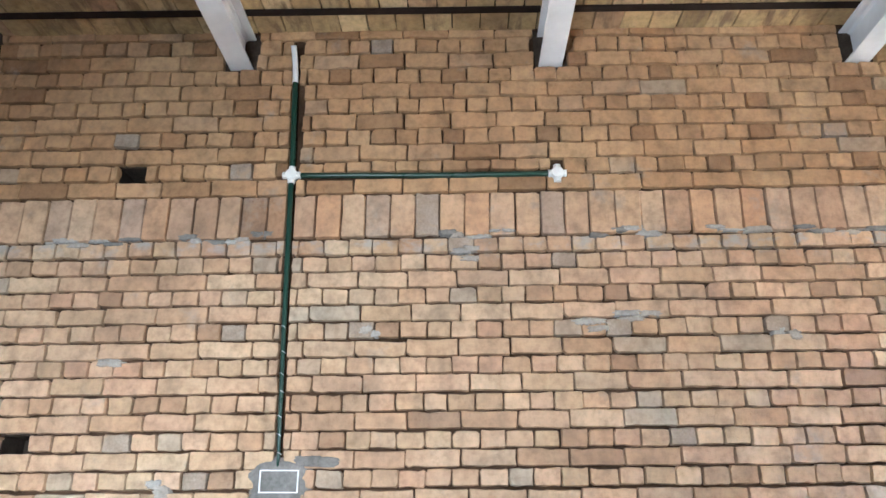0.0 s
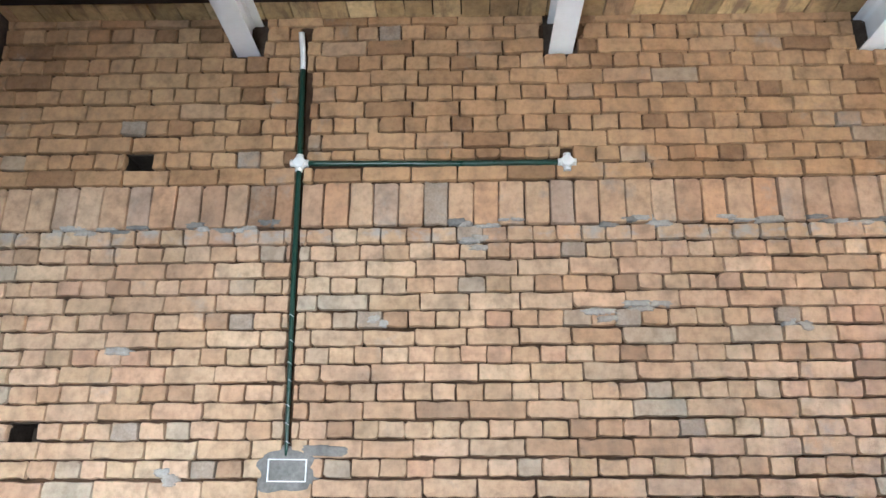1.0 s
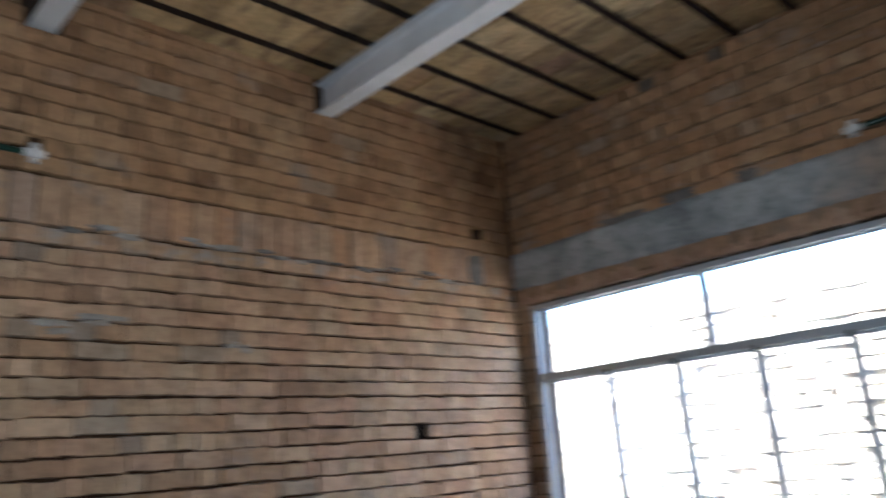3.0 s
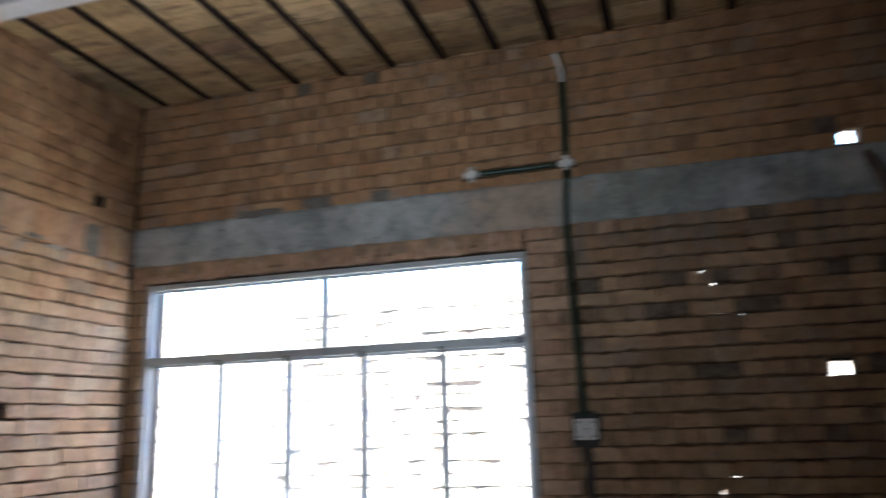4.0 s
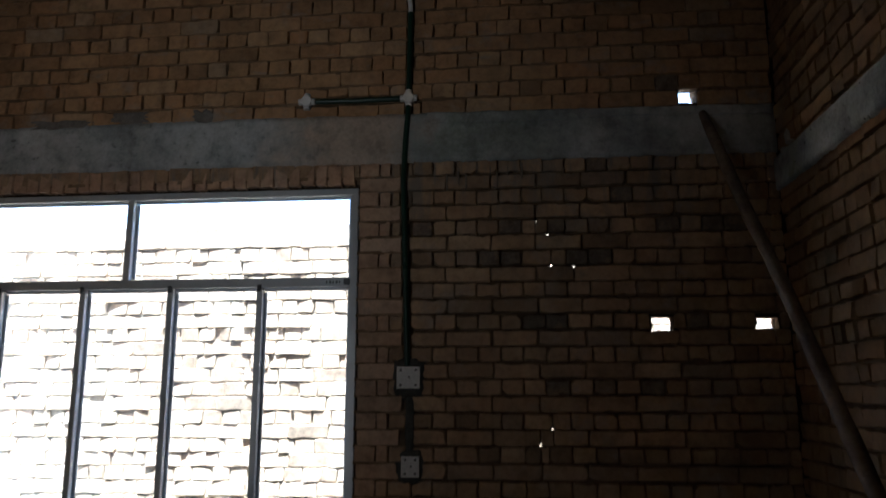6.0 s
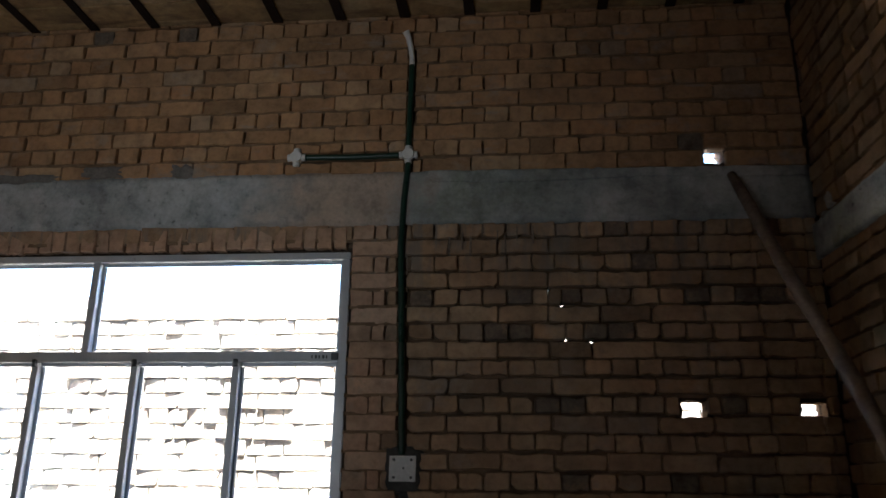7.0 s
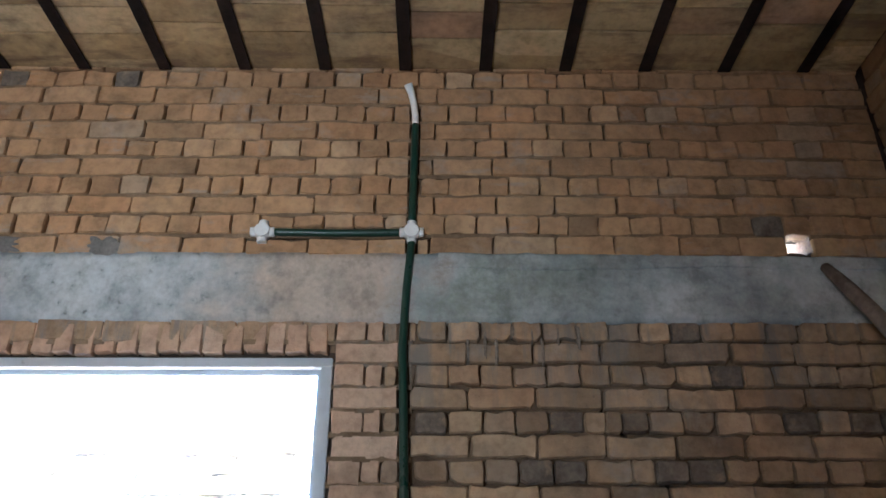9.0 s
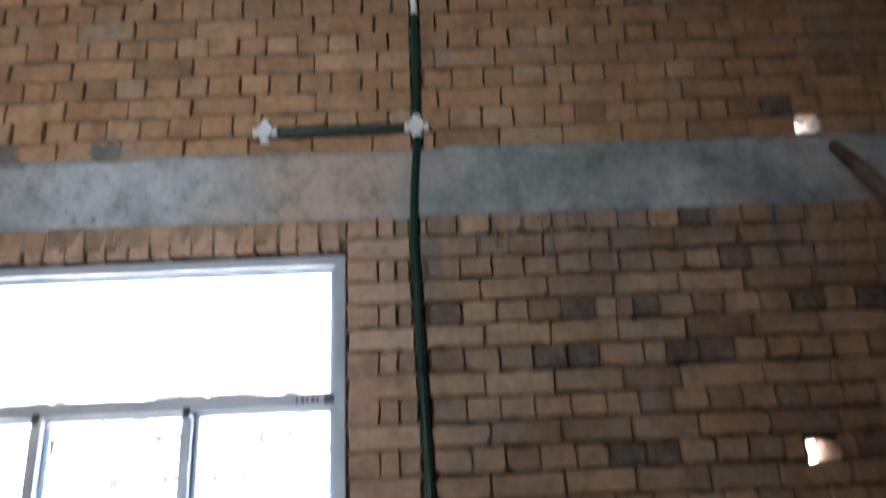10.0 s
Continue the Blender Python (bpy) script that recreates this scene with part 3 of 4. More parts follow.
flared = [WIN] + [(a - 0.015, b + 0.03, c - 0.01, d + 0.05) for a, b, c, d in HOLES_B[1:3]] + [(4.30, 4.45, 2.76, 2.95)] + BEHIND
backing = core("wall_backing", FACE_B, -0.24, W + 0.24, 0.0, H + 0.15, flared, -0.1205, -0.23, M_MUD)
backing.parent = wall_north
tagged(backing, kind="structure")


def hole_lining(face, near, far, mat, parent, seed, back=-0.222):
    """The rough broken brick inside a hole, narrowing and widening through the wall."""
    r = random.Random(seed)
    bm = bmesh.new()
    rings, steps, sides = [], 8, 7
    for i in range(steps + 1):
        t = i / steps
        u0, u1, z0, z1 = [a + (b - a) * max(0.0, (t - 0.4) / 0.6) for a, b in zip(near, far)]
        path = [(u0 + (u1 - u0) * k / sides, z0) for k in range(sides)] + [(u1, z0 + (z1 - z0) * k / sides) for k in range(sides)]
        path += [(u1 - (u1 - u0) * k / sides, z1) for k in range(sides)] + [(u0, z1 - (z1 - z0) * k / sides) for k in range(sides)]
        cu, cz = (u0 + u1) / 2, (z0 + z1) / 2
        ring = []
        for u, z in path:
            q = 0.90 + 0.16 * noise.noise((u * 34, z * 34, t * 3 + seed)) + r.uniform(-0.03, 0.03)
            ring.append(bm.verts.new(face.at(cu + (u - cu) * q, cz + (z - cz) * q, -0.006 + (back + 0.006) * t)))
        rings.append(ring)
    n = len(rings[0])
    for a, b in zip(rings, rings[1:]):
        for k in range(n):
            bm.faces.new((a[k], a[(k + 1) % n], b[(k + 1) % n], b[k]))
    bmesh.ops.recalc_face_normals(bm, faces=bm.faces)
    return part("hole_lining", bm, mat, parent, "broken brick inside a hole")


for k, (near, far) in enumerate(zip(HOLES_B[1:], flared[1:4])):
    hole_lining(FACE_B, near, (far[0] + 0.004, far[1] - 0.004, far[2] + 0.004, far[3] - 0.004), M_LINING, wall_north, 3 + k)
DOORWAY = (4.15, 5.05, -0.1, 2.05)
HOLES_C = [DOORWAY]
wall_east = core("wall_east", FACE_C, -0.06, -SOUTH, 0.0, H + 0.15, HOLES_C, JOINT_DEPTH, -0.23, M_MUD)
tagged(wall_east, "dim bare brick wall with a low concrete band", "wall", kind="structure")

FACE_S = Plane((0, SOUTH, 0), (-1, 0, 0), (0, 1, 0))
wall_south = core("wall_south", FACE_S, -W - 0.24, 0.24, 0.0, H + 0.15, [(-1.36, -0.34, -0.1, 2.05)], 0.0, -0.23, M_MUD)
tagged(wall_south, "plain mud-plastered wall with a doorway", "wall", kind="structure")
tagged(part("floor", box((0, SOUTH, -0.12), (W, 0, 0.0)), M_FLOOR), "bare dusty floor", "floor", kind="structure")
g = bmesh.new()
bmesh.ops.create_grid(g, x_segments=2, y_segments=2, size=400)
for v in g.verts:
    v.co.z = -0.13
tagged(part("ground", g, M_GROUND), "dusty pale ground round the building", "ground", kind="structure")
yard_wall = core("wall_yard", FACE_OUT, -4.0, 9.0, -0.13, 2.40, [], -0.010, -0.22, M_LIME)
tagged(yard_wall, "sunlit brick yard wall outside the window", "wall", kind="structure")

# unseen closed boxes beyond both doorways, added to keep the outside light out
p = box((W + 0.231, -5.6, 0.0), (W + 1.5, -5.5, 2.5))
bm_box(p, (W + 0.231, -3.8, 0.0), (W + 1.5, -3.7, 2.5))
bm_box(p, (W + 1.5, -5.6, 0.0), (W + 1.6, -3.7, 2.5))
bm_box(p, (W + 0.231, -5.6, 2.5), (W + 1.6, -3.7, 2.6))
bm_box(p, (0.1, SOUTH - 1.5, 0.0), (0.2, SOUTH - 0.231, 2.5))
bm_box(p, (1.5, SOUTH - 1.5, 0.0), (1.6, SOUTH - 0.231, 2.5))
bm_box(p, (0.1, SOUTH - 1.6, 0.0), (1.6, SOUTH - 1.5, 2.5))
bm_box(p, (0.1, SOUTH - 1.6, 2.5), (1.6, SOUTH - 0.231, 2.6))
tagged(part("wall_passage", p, M_MUD), "added mud walls that shut outside light out of the doorways", "wall", kind="structure")

# ceiling: slab, tiles in bays between the tee joists
TEES = [round(2.543 + 0.337 * k, 3) for k in range(-7, 7)]
verts, faces, index = [], [], []


def ceiling_box(a, b, mat, r=0.0):
    base = len(verts)
    for x in (a[0], b[0]):
        for y in (a[1], b[1]):
            for z in (a[2], b[2]):
                verts.append((x + rng.uniform(-r, r), y + rng.uniform(-r, r), z + (rng.uniform(-r, r) if z == a[2] else 0)))
    for f in ((0, 1, 3, 2), (4, 6, 7, 5), (0, 4, 5, 1), (2, 3, 7, 6), (0, 2, 6, 4), (1, 5, 7, 3)):
        faces.append(tuple(base + i for i in f))
        index.append(mat)


ceiling_box((-0.1, SOUTH - 0.1, H + 0.035), (W + 0.1, 0.1, H + 0.14), 1)
edges = [0.0, *TEES, W]
for x0, x1 in zip(edges, edges[1:]):
    if x1 - x0 < 0.05:
        continue
    y = -rng.uniform(0.02, 0.14)
    while y > SOUTH + 0.02:
        y0 = max(SOUTH, y - 0.146)
        ceiling_box((x0 + 0.004, y0 + 0.003, H + rng.uniform(-0.002, 0.003)), (x1 - 0.004, y - 0.003, H + 0.03), 0, 0.0025)
        y -= 0.148
    ceiling_box((x0 + 0.004, -0.15, H + 0.001), (x1 - 0.004, -0.003, H + 0.03), 0, 0.002)
tagged(mesh_object("ceiling", verts, faces, [M_TILE, M_MUD], None, "", index), "ceiling of tan brick tiles between iron joists", "ceiling", kind="structure")

for x in TEES:
    tee = holder("ceiling_joist", (x, 0, H))
    part("flange", box((-0.026, SOUTH, -0.010), (0.026, -0.002, -0.004), 0.0015), M_RUST, tee)
    part("stem", box((-0.0035, SOUTH, -0.004), (0.0035, -0.002, 0.033)), M_RUST, tee)
    tagged(tee, "black rusty iron tee joist under brick ceiling tiles", "joist", "iron joists of the ceiling")


def girder():
    """Rolled steel I-beam across the room, its ends set into the walls."""
    g = holder("steel_girder")
    z0, z1, hw = 3.432, H - 0.011, 0.062
    part("bottom_flange", box((-0.10, -hw, z0), (W + 0.1, hw, z0 + 0.010), 0.002), M_GIRDER, g)
    part("top_flange", box((-0.10, -hw, z1 - 0.010), (W + 0.1, hw, z1), 0.002), M_GIRDER, g)
    w = box((-0.10, -0.004, z0 + 0.010), (W + 0.1, 0.004, z1 - 0.010))
    for s in (-1, 1):
        for z, up in ((z0 + 0.010, 1), (z1 - 0.010, -1)):
            vs = [w.verts.new((x, s * y, zz)) for x in (-0.10, W + 0.1) for y, zz in ((0.003, z), (0.018, z), (0.003, z + up * 0.014))]
            w.faces.new((vs[1], vs[4], vs[5], vs[2]))
    bmesh.ops.recalc_face_normals(w, faces=w.faces)
    part("web", w, M_GIRDER, g)
    return tagged(g, "silver-grey painted steel I-beam carrying the ceiling joists", "beam", "steel girders")


first = girder()
first.location.y = -4.808
for y in (-3.172, -1.578):
    copy_thing(first, pose(0, y, 0))
GIRDER_POCKETS = [(y - 0.085, y + 0.085, 3.425, H) for y in (-4.808, -3.172, -1.578)]

# ---------------------------------------------------------------- conduits and boxes
def wavy(points, n=14, amp=0.0025, seed=0):
    """More points along a path, with the slack of a hand-laid pipe."""
    pts = [Vector(p) for p in points]
    out = []
    for a, b in zip(pts, pts[1:]):
        for i in range(n):
            p = a.lerp(b, i / n)
            out.append(p + amp * Vector((noise.noise(p * 2.1 + Vector((seed, 0, 0))), noise.noise(p * 2.3 + Vector((0, seed, 0))), 0)))
    out.append(pts[-1])
    return out


def junction(face, u, z, label, arms="nsew"):
    """Round white junction box with four short spouts."""
    c = face.at(u, z, 0.0)
    j = holder("junction_box", c)
    rot = face.turn(0, 0, 0).to_3x3()

    def put(name, bm):
        for v in bm.verts:
            v.co = rot @ v.co
        part(name, bm, M_WHITE, j)

    b = tube([(0, 0, -0.012), (0, 0, 0.020), (0, 0, 0.024)], [0.031, 0.031, 0.027], 20)
    put("body", b)
    put("lid", tube([(0, 0, 0.0242), (0, 0, 0.028), (0, 0, 0.0295)], [0.029, 0.029, 0.026], 20))
    for dx, dy in ((0, 1), (0, -1), (1, 0), (-1, 0)):
        put("spout", tube([(dx * 0.022, dy * 0.022, 0.006), (dx * 0.044, dy * 0.044, 0.006), (dx * 0.0455, dy * 0.0455, 0.006)], [0.0185, 0.0185, 0.0165], 14))
    return tagged(j, label, "junction box", "conduit junction boxes")


def pipe(name, pts, r, mat, label, category="conduit", group="wiring conduits"):
    return tagged(part(name, tube(pts, r, 14), mat), label, category, group)


# wall with the soldier course
A = FACE_A.at
pipe("conduit_riser", wavy([A(-4.452, 1.395, 0.000), A(-4.466, 1.85, 0.002), A(-4.478, 2.30, 0.004), A(-4.488, 2.755, 0.006)], seed=1), [0.0078 + 0.0052 * min(1.0, i / 30) for i in range(43)], M_GREEN, "dark green conduit chased up the tan brick wall")
for z, u in ((1.45, -4.446), (1.53, -4.456), (1.61, -4.458), (1.72, -4.455), (1.80, -4.463), (1.90, -4.461), (2.02, -4.470)):
    clip = tube([A(u - 0.013, z + 0.004, 0.006), A(u - 0.005, z + 0.005, 0.016), A(u + 0.005, z - 0.002, 0.0165), A(u + 0.010, z - 0.006, 0.010)], [0.0015, 0.0028, 0.0026, 0.0015], 6)
    tagged(part("pipe_nail", clip, M_TIN), "dull bent nail that holds the green conduit", "nail", "nails on the conduit")
pipe("conduit_riser", wavy([A(-4.489, 2.834, 0.006), A(-4.500, 3.08, 0.004), A(-4.507, 3.335, 0.006)], seed=2), 0.0145, M_GREEN, "dark green conduit above the junction box")
pipe("conduit_stub", [A(-4.507, 3.325, 0.006), A(-4.509, 3.38, 0.008), A(-4.513, 3.44, 0.014), A(-4.518, 3.49, 0.024), A(-4.521, 3.53, 0.040)], 0.0150, M_WHITE, "white plastic pipe end above the green conduit")
pipe("conduit_branch", wavy([A(-4.447, 2.795, 0.004), A(-3.80, 2.791, 0.002), A(-3.214, 2.794, 0.004)], seed=3), 0.0135, M_GREEN, "dark green conduit running level to a junction box")
junction(FACE_A, -4.488, 2.795, "white cross-shaped junction box where green conduits meet")
junction(FACE_A, -3.170, 2.794, "white junction box at the end of a conduit")

# window wall
B = FACE_B.at
pipe("conduit_riser", wavy([B(2.925, 1.43, 0.004), B(2.915, 1.75, 0.006), B(2.905, 2.10, 0.008), B(2.895, 2.40, 0.008), B(2.905, 2.62, 0.008), B(2.920, 2.812, 0.008)], seed=4), 0.0150, M_GREEN, "dark green conduit up the brick beside the window")
pipe("conduit_riser", wavy([B(2.919, 2.892, 0.008), B(2.921, 3.10, 0.006), B(2.926, 3.345, 0.008)], seed=5), 0.0150, M_GREEN, "dark green conduit above the junction box")
pipe("conduit_stub", [B(2.926, 3.335, 0.008), B(2.925, 3.39, 0.010), B(2.919, 3.44, 0.016), B(2.908, 3.49, 0.028), B(2.894, 3.522, 0.046)], [0.014, 0.014, 0.0142, 0.015, 0.018], M_WHITE, "white plastic pipe end bent out of the wall")
pipe("conduit_branch", wavy([B(2.402, 2.852, 0.006), B(2.64, 2.849, 0.004), B(2.878, 2.852, 0.006)], seed=6), 0.0145, M_GREEN, "dark green conduit running level over the window")
junction(FACE_B, 2.919, 2.852, "white cross-shaped junction box where green conduits meet")
junction(FACE_B, 2.360, 2.852, "white cross-shaped junction box at a conduit's end")


def switch_box(face, u0, u1, z0, z1, label, cover):
    """Recessed back box: rim, sunk back plate, and a paper cover with dark corners where it has one."""
    cu, cz, hu, hz = (u0 + u1) / 2, (z0 + z1) / 2, (u1 - u0) / 2, (z1 - z0) / 2
    s = holder("switch_box", face.at(cu, cz, 0))
    rot = face.turn(0, 0, 0).to_3x3()

    def put(name, bm, mat, lab=""):
        for v in bm.verts:
            v.co = rot @ v.co
        return part(name, bm, mat, s, lab)

    t = 0.0055
    put("back_plate", box((-hu + t, -hz + t, -0.012), (hu - t, hz - t, 0.000 if not cover else 0.0125), 0.002), M_PAPER if cover else M_TIN)
    for name, a, b in (("rim", (-hu, hz - t, -0.015), (hu, hz, 0.015)), ("rim", (-hu, -hz, -0.015), (hu, -hz + t, 0.015)),
                       ("rim", (-hu, -hz + t, -0.015), (-hu + t, hz - t, 0.015)), ("rim", (hu - t, -hz + t, -0.015), (hu, hz - t, 0.015))):
        put(name, box(a, b, 0.001), M_WHITE)
    if cover:
        for sx, sy in ((-1, -1), (1, -1), (-1, 1), (1, 1)):
            x, y = sx * (hu - 0.020), sy * (hz - 0.017)
            put("knockout", tube([(x, y, 0.010), (x, y, 0.0138)], 0.0065, 12), M_DARKSTEEL)
        put("screw", tube([(0.004, 0.002, 0.010), (0.004, 0.002, 0.0142)], 0.005, 10), M_DARKSTEEL)
    return tagged(s, label, "switch box", "recessed switch boxes")


switch_box(FACE_A, -4.527, -4.356, 1.284, 1.381, "empty zinc switch box with a pale rim in grey plaster", False)
switch_box(FACE_B, 2.872, 2.988, 1.318, 1.426, "white-covered switch box set in dark cement", True)
switch_box(FACE_B, 2.898, 2.988, 0.890, 0.990, "smaller white-covered switch box set in dark cement", True)

# ---------------------------------------------------------------- window
def window():
    x0, x1, z0, z1 = WIN
    w = holder("window_1", ((x0 + x1) / 2, 0.05, z0))
    o = Vector(w.location)

    def bar(name, a, b, wings, mat=M_STEEL):
        """A hollow steel section; wings are the outer flanges of its rebate."""
        p = part(name, box(Vector(a) - o, Vector(b) - o, 0.003), mat, w)
        for la, lb in wings:
            part("rebate", box(Vector(la) - o, Vector(lb) - o, 0.0015), M_REBATE, p, "dull steel glazing rebate")
        return p

    f, yf, ym, yb = 0.040, 0.018, 0.056, 0.064      # front, back of the hollow bar, back of the flange
    g = 0.016                                      # how far a flange stands out
    zt0, zt1 = 1.842, 1.890
    bar("head", (x0, yf, z1 - 0.034), (x1, ym, z1), [((x0 + f, ym, z1 - 0.034 - g), (x1 - f, yb, z1 - 0.004))])
    bar("bottom_rail", (x0, yf, z0), (x1, ym, z0 + 0.045), [((x0 + f, ym, z0 + 0.004), (x1 - f, yb, z0 + 0.045 + g))])
    bar("jamb", (x0, yf, z0 + 0.0455), (x0 + f, ym, z1 - 0.0345), [((x0 + 0.004, ym, z0 + 0.05), (x0 + f + g, yb, z1 - 0.05))])
    bar("jamb", (x1 - f, yf, z0 + 0.0455), (x1, ym, z1 - 0.0345), [((x1 - f - g, ym, z0 + 0.05), (x1 - 0.004, yb, z1 - 0.05))])
    bar("transom", (x0 + f, yf - 0.002, zt0), (x1 - f, ym, zt1), [((x0 + f, ym, zt0 - g), (x1 - f, yb, zt1 + 0.006))])
    xm = 1.386
    bar("mullion", (xm - 0.018, yf, zt1 + 0.0005), (xm + 0.018, ym, z1 - 0.0345), [((xm - 0.018 - g * 0.6, ym, zt1 + 0.008), (xm + 0.018 + g, yb, z1 - 0.052))])
    for x in (0.672, 1.150, 1.642, 2.132):
        m = bar("mullion", (x - 0.016, yf, z0 + 0.046), (x + 0.016, ym, zt0 - 0.0005), [((x - 0.016 - g * 0.6, ym, z0 + 0.063), (x + 0.016 + g, yb, zt0 - g - 0.002))])
        part("hinge", tube([Vector((x, yf - 0.004, zt0 - 0.022)) - o, Vector((x, yf - 0.004, zt0 + 0.012)) - o], 0.012, 12), M_DARKSTEEL, m, "dark steel hinge pin")
    part("weld", box(Vector((x1 - f - 0.030, yf - 0.006, zt0 + 0.006)) - o, Vector((x1 - f + 0.004, yf - 0.0005, zt1 - 0.008)) - o, 0.003), M_DARKSTEEL, w, "dark burnt weld")
    for k in range(5):
        xx = x1 - f - 0.055 - 0.017 * k
        part("weld", box(Vector((xx, yf - 0.0045, zt0 + 0.014)) - o, Vector((xx + 0.007 + 0.004 * (k % 2), yf - 0.001, zt1 - 0.018)) - o, 0.001), M_DARKSTEEL, w)
    return tagged(w, "unglazed galvanised steel window frame of two rows of lights", "window", kind="structure")


window()

# ---------------------------------------------------------------- pole
pole_a, pole_b = Vector((4.725, -1.860, 0.0)), Vector((4.436, -0.030, 2.70))
pts, rad = [], []
for i in range(41):
    t = i / 40
    p = pole_a.lerp(pole_b, t)
    knot = sum(math.exp(-((t - k) / 0.008) ** 2) for k in (0.12, 0.30, 0.47, 0.61, 0.74, 0.88))
    pts.append(p + 0.012 * Vector((noise.noise((t * 4, 1, 0)), noise.noise((t * 4, 5, 0)), 0)))
    rad.append((0.031 - 0.004 * t) * (1.0 - 0.3 * max(0.0, (t - 0.95) / 0.05)) + 0.0045 * knot + 0.003 * noise.noise((t * 18, 3, 3)))
tagged(part("wooden_pole", tube(pts, rad, 16), M_POLE), "rough wooden pole leaning into the brick corner", "pole")

# ---------------------------------------------------------------- concrete bands and plaster
strip("concrete_band", FACE_B, 0.0, W, lambda u: 2.494, lambda u: 2.756 + 0.012 * math.sin(u * 0.75), 0.005, M_BAND, wall_north, "cast concrete band over the window", ragged=0.011)
strip("concrete_lip", FACE_B, 3.02, W - 0.01, lambda u: 2.702 + 0.006 * math.sin(u * 5), lambda u: 2.755 + 0.012 * math.sin(u * 0.75), 0.0125, M_BAND, wall_north, "thin proud layer along the top of the band", ragged=0.010, seed=5)
strip("concrete_band", FACE_C, 0.0, 6.3, lambda u: 2.292, lambda u: 2.456, 0.022, M_CONC, wall_east, "cast concrete band", seed=9)
# two small pale lumps on the east wall, close to the corner
blob("mortar_smear", FACE_C, 0.13, 0.19, 2.475, 2.56, M_SMEAR, wall_east, 0.012, "small pale lump above the band", 71, 0.3)
blob("mortar_smear", FACE_C, 0.12, 0.15, 2.44, 2.475, M_SMEAR, wall_east, 0.030, "", 72, 0.3)
blob("plaster_patch", FACE_A, -4.585, -4.300, 1.235, 1.432, M_PLASTER, wall_west, 0.007, "smeared grey plaster round the switch box", 4, 0.10)
blob("plaster_patch", FACE_A, -4.400, -4.172, 1.388, 1.446, M_PLASTER, wall_west, 0.008, "", 6, 0.12)
blob("plaster_patch", FACE_A, -0.47, -0.30, 2.49, 2.73, M_PLASTER, wall_west, 0.006, "", 8, 0.06)
SMEARED = [(-5.68, -5.23), (-5.03, -4.60), (-3.76, -3.42), (-3.04, -2.74), (-2.48, -2.22), (-2.06, -1.60), (-1.40, -1.08), (-0.95, -0.55)]
wisp = random.Random(31)
for i, (a, b) in enumerate(SMEARED):
    u = a
    while u < b:
        run, half = wisp.uniform(0.05, 0.15), wisp.uniform(0.006, 0.019)
        z = 2.462 + slope_a(u, 2.45) + wisp.uniform(-0.020, 0.028)
        blob("mortar_smear", FACE_A, u, u + run, z - half, z + half, wisp.choice((M_SMEAR, M_PLASTER, M_ASHSMEAR)), wall_west, 0.005, "", 20 + i * 9 + int(u * 50) % 7, 0.24)
        u += run * wisp.uniform(0.5, 1.0)
# thin washes of plaster over a few bricks
for i, (u, z, hu, hz) in enumerate(((-3.02, 2.02, 0.10, 0.030), (-2.84, 2.07, 0.13, 0.026), (-2.16, 1.99, 0.06, 0.036), (-4.07, 2.00, 0.05, 0.030), (-5.31, 1.86, 0.12, 0.028), (-4.96, 1.30, 0.08, 0.032), (-3.62, 2.38, 0.09, 0.028))):
    for k in range(3):
        du, dz = wisp.uniform(-0.7, 0.7) * hu, wisp.uniform(-0.9, 0.9) * hz
        blob("mortar_smear", FACE_A, u + du - hu * 0.55, u + du + hu * 0.55, z + dz - hz * 0.6, z + dz + hz * 0.6, M_ASHSMEAR if k else M_SMEAR, wall_west, 0.0035, "", 60 + i * 3 + k, 0.26)
blob("cement_patch", FACE_B, 2.84, 3.02, 1.262, 1.485, M_WET, wall_north, 0.006, "dark damp cement round the switch box", 11, 0.10)
blob("cement_patch", FACE_B, 2.862, 3.020, 0.845, 1.035, M_WET, wall_north, 0.006, "", 12, 0.10)
blob("cement_patch", FACE_B, 2.912, 2.962, 1.00, 1.30, M_WET, wall_north, 0.005, "dark cement over a buried conduit", 13, 0.08)
# cement that ran down from the band, beside the conduit
for i in range(8):
    u, top = 3.12 + 0.055 * i + wisp.uniform(-0.012, 0.012), wisp.uniform(2.44, 2.50)
    run = wisp.uniform(0.04, 0.12)
    blob("cement_drip", FACE_B, u - wisp.uniform(0.004, 0.009), u + wisp.uniform(0.004, 0.009), top - run, top, M_DRIP, wall_north, 0.003, "", 90 + i, 0.22)
for i, (u, z, a, b) in enumerate(((1.35, 2.80, 0.13, 0.04), (1.78, 2.79, 0.08, 0.05), (0.95, 2.775, 0.2, 0.03))):
    blob("mortar_smear", FACE_B, u - a, u + a, z - b, z + b, M_PLASTER, wall_north, 0.005, "", 40 + i, 0.25)


# ---------------------------------------------------------------- brickwork
S_PITCH, H_PITCH = 0.2385, 0.1192
rows = []
for k in range(11):
    z0 = 2.696 + 0.0898 * k
    z1 = min(z0 + 0.0898, H + 0.02)
    rows.append((z0, z1, S_PITCH, -3.93 + rng.uniform(-0.02, 0.02), 0.007) if k % 2 == 0 else (z0, z1, H_PITCH, -3.99 + rng.uniform(-0.015, 0.015), 0.007))
rows.append((2.464, 2.694, 0.1215, -3.870, 0.004))
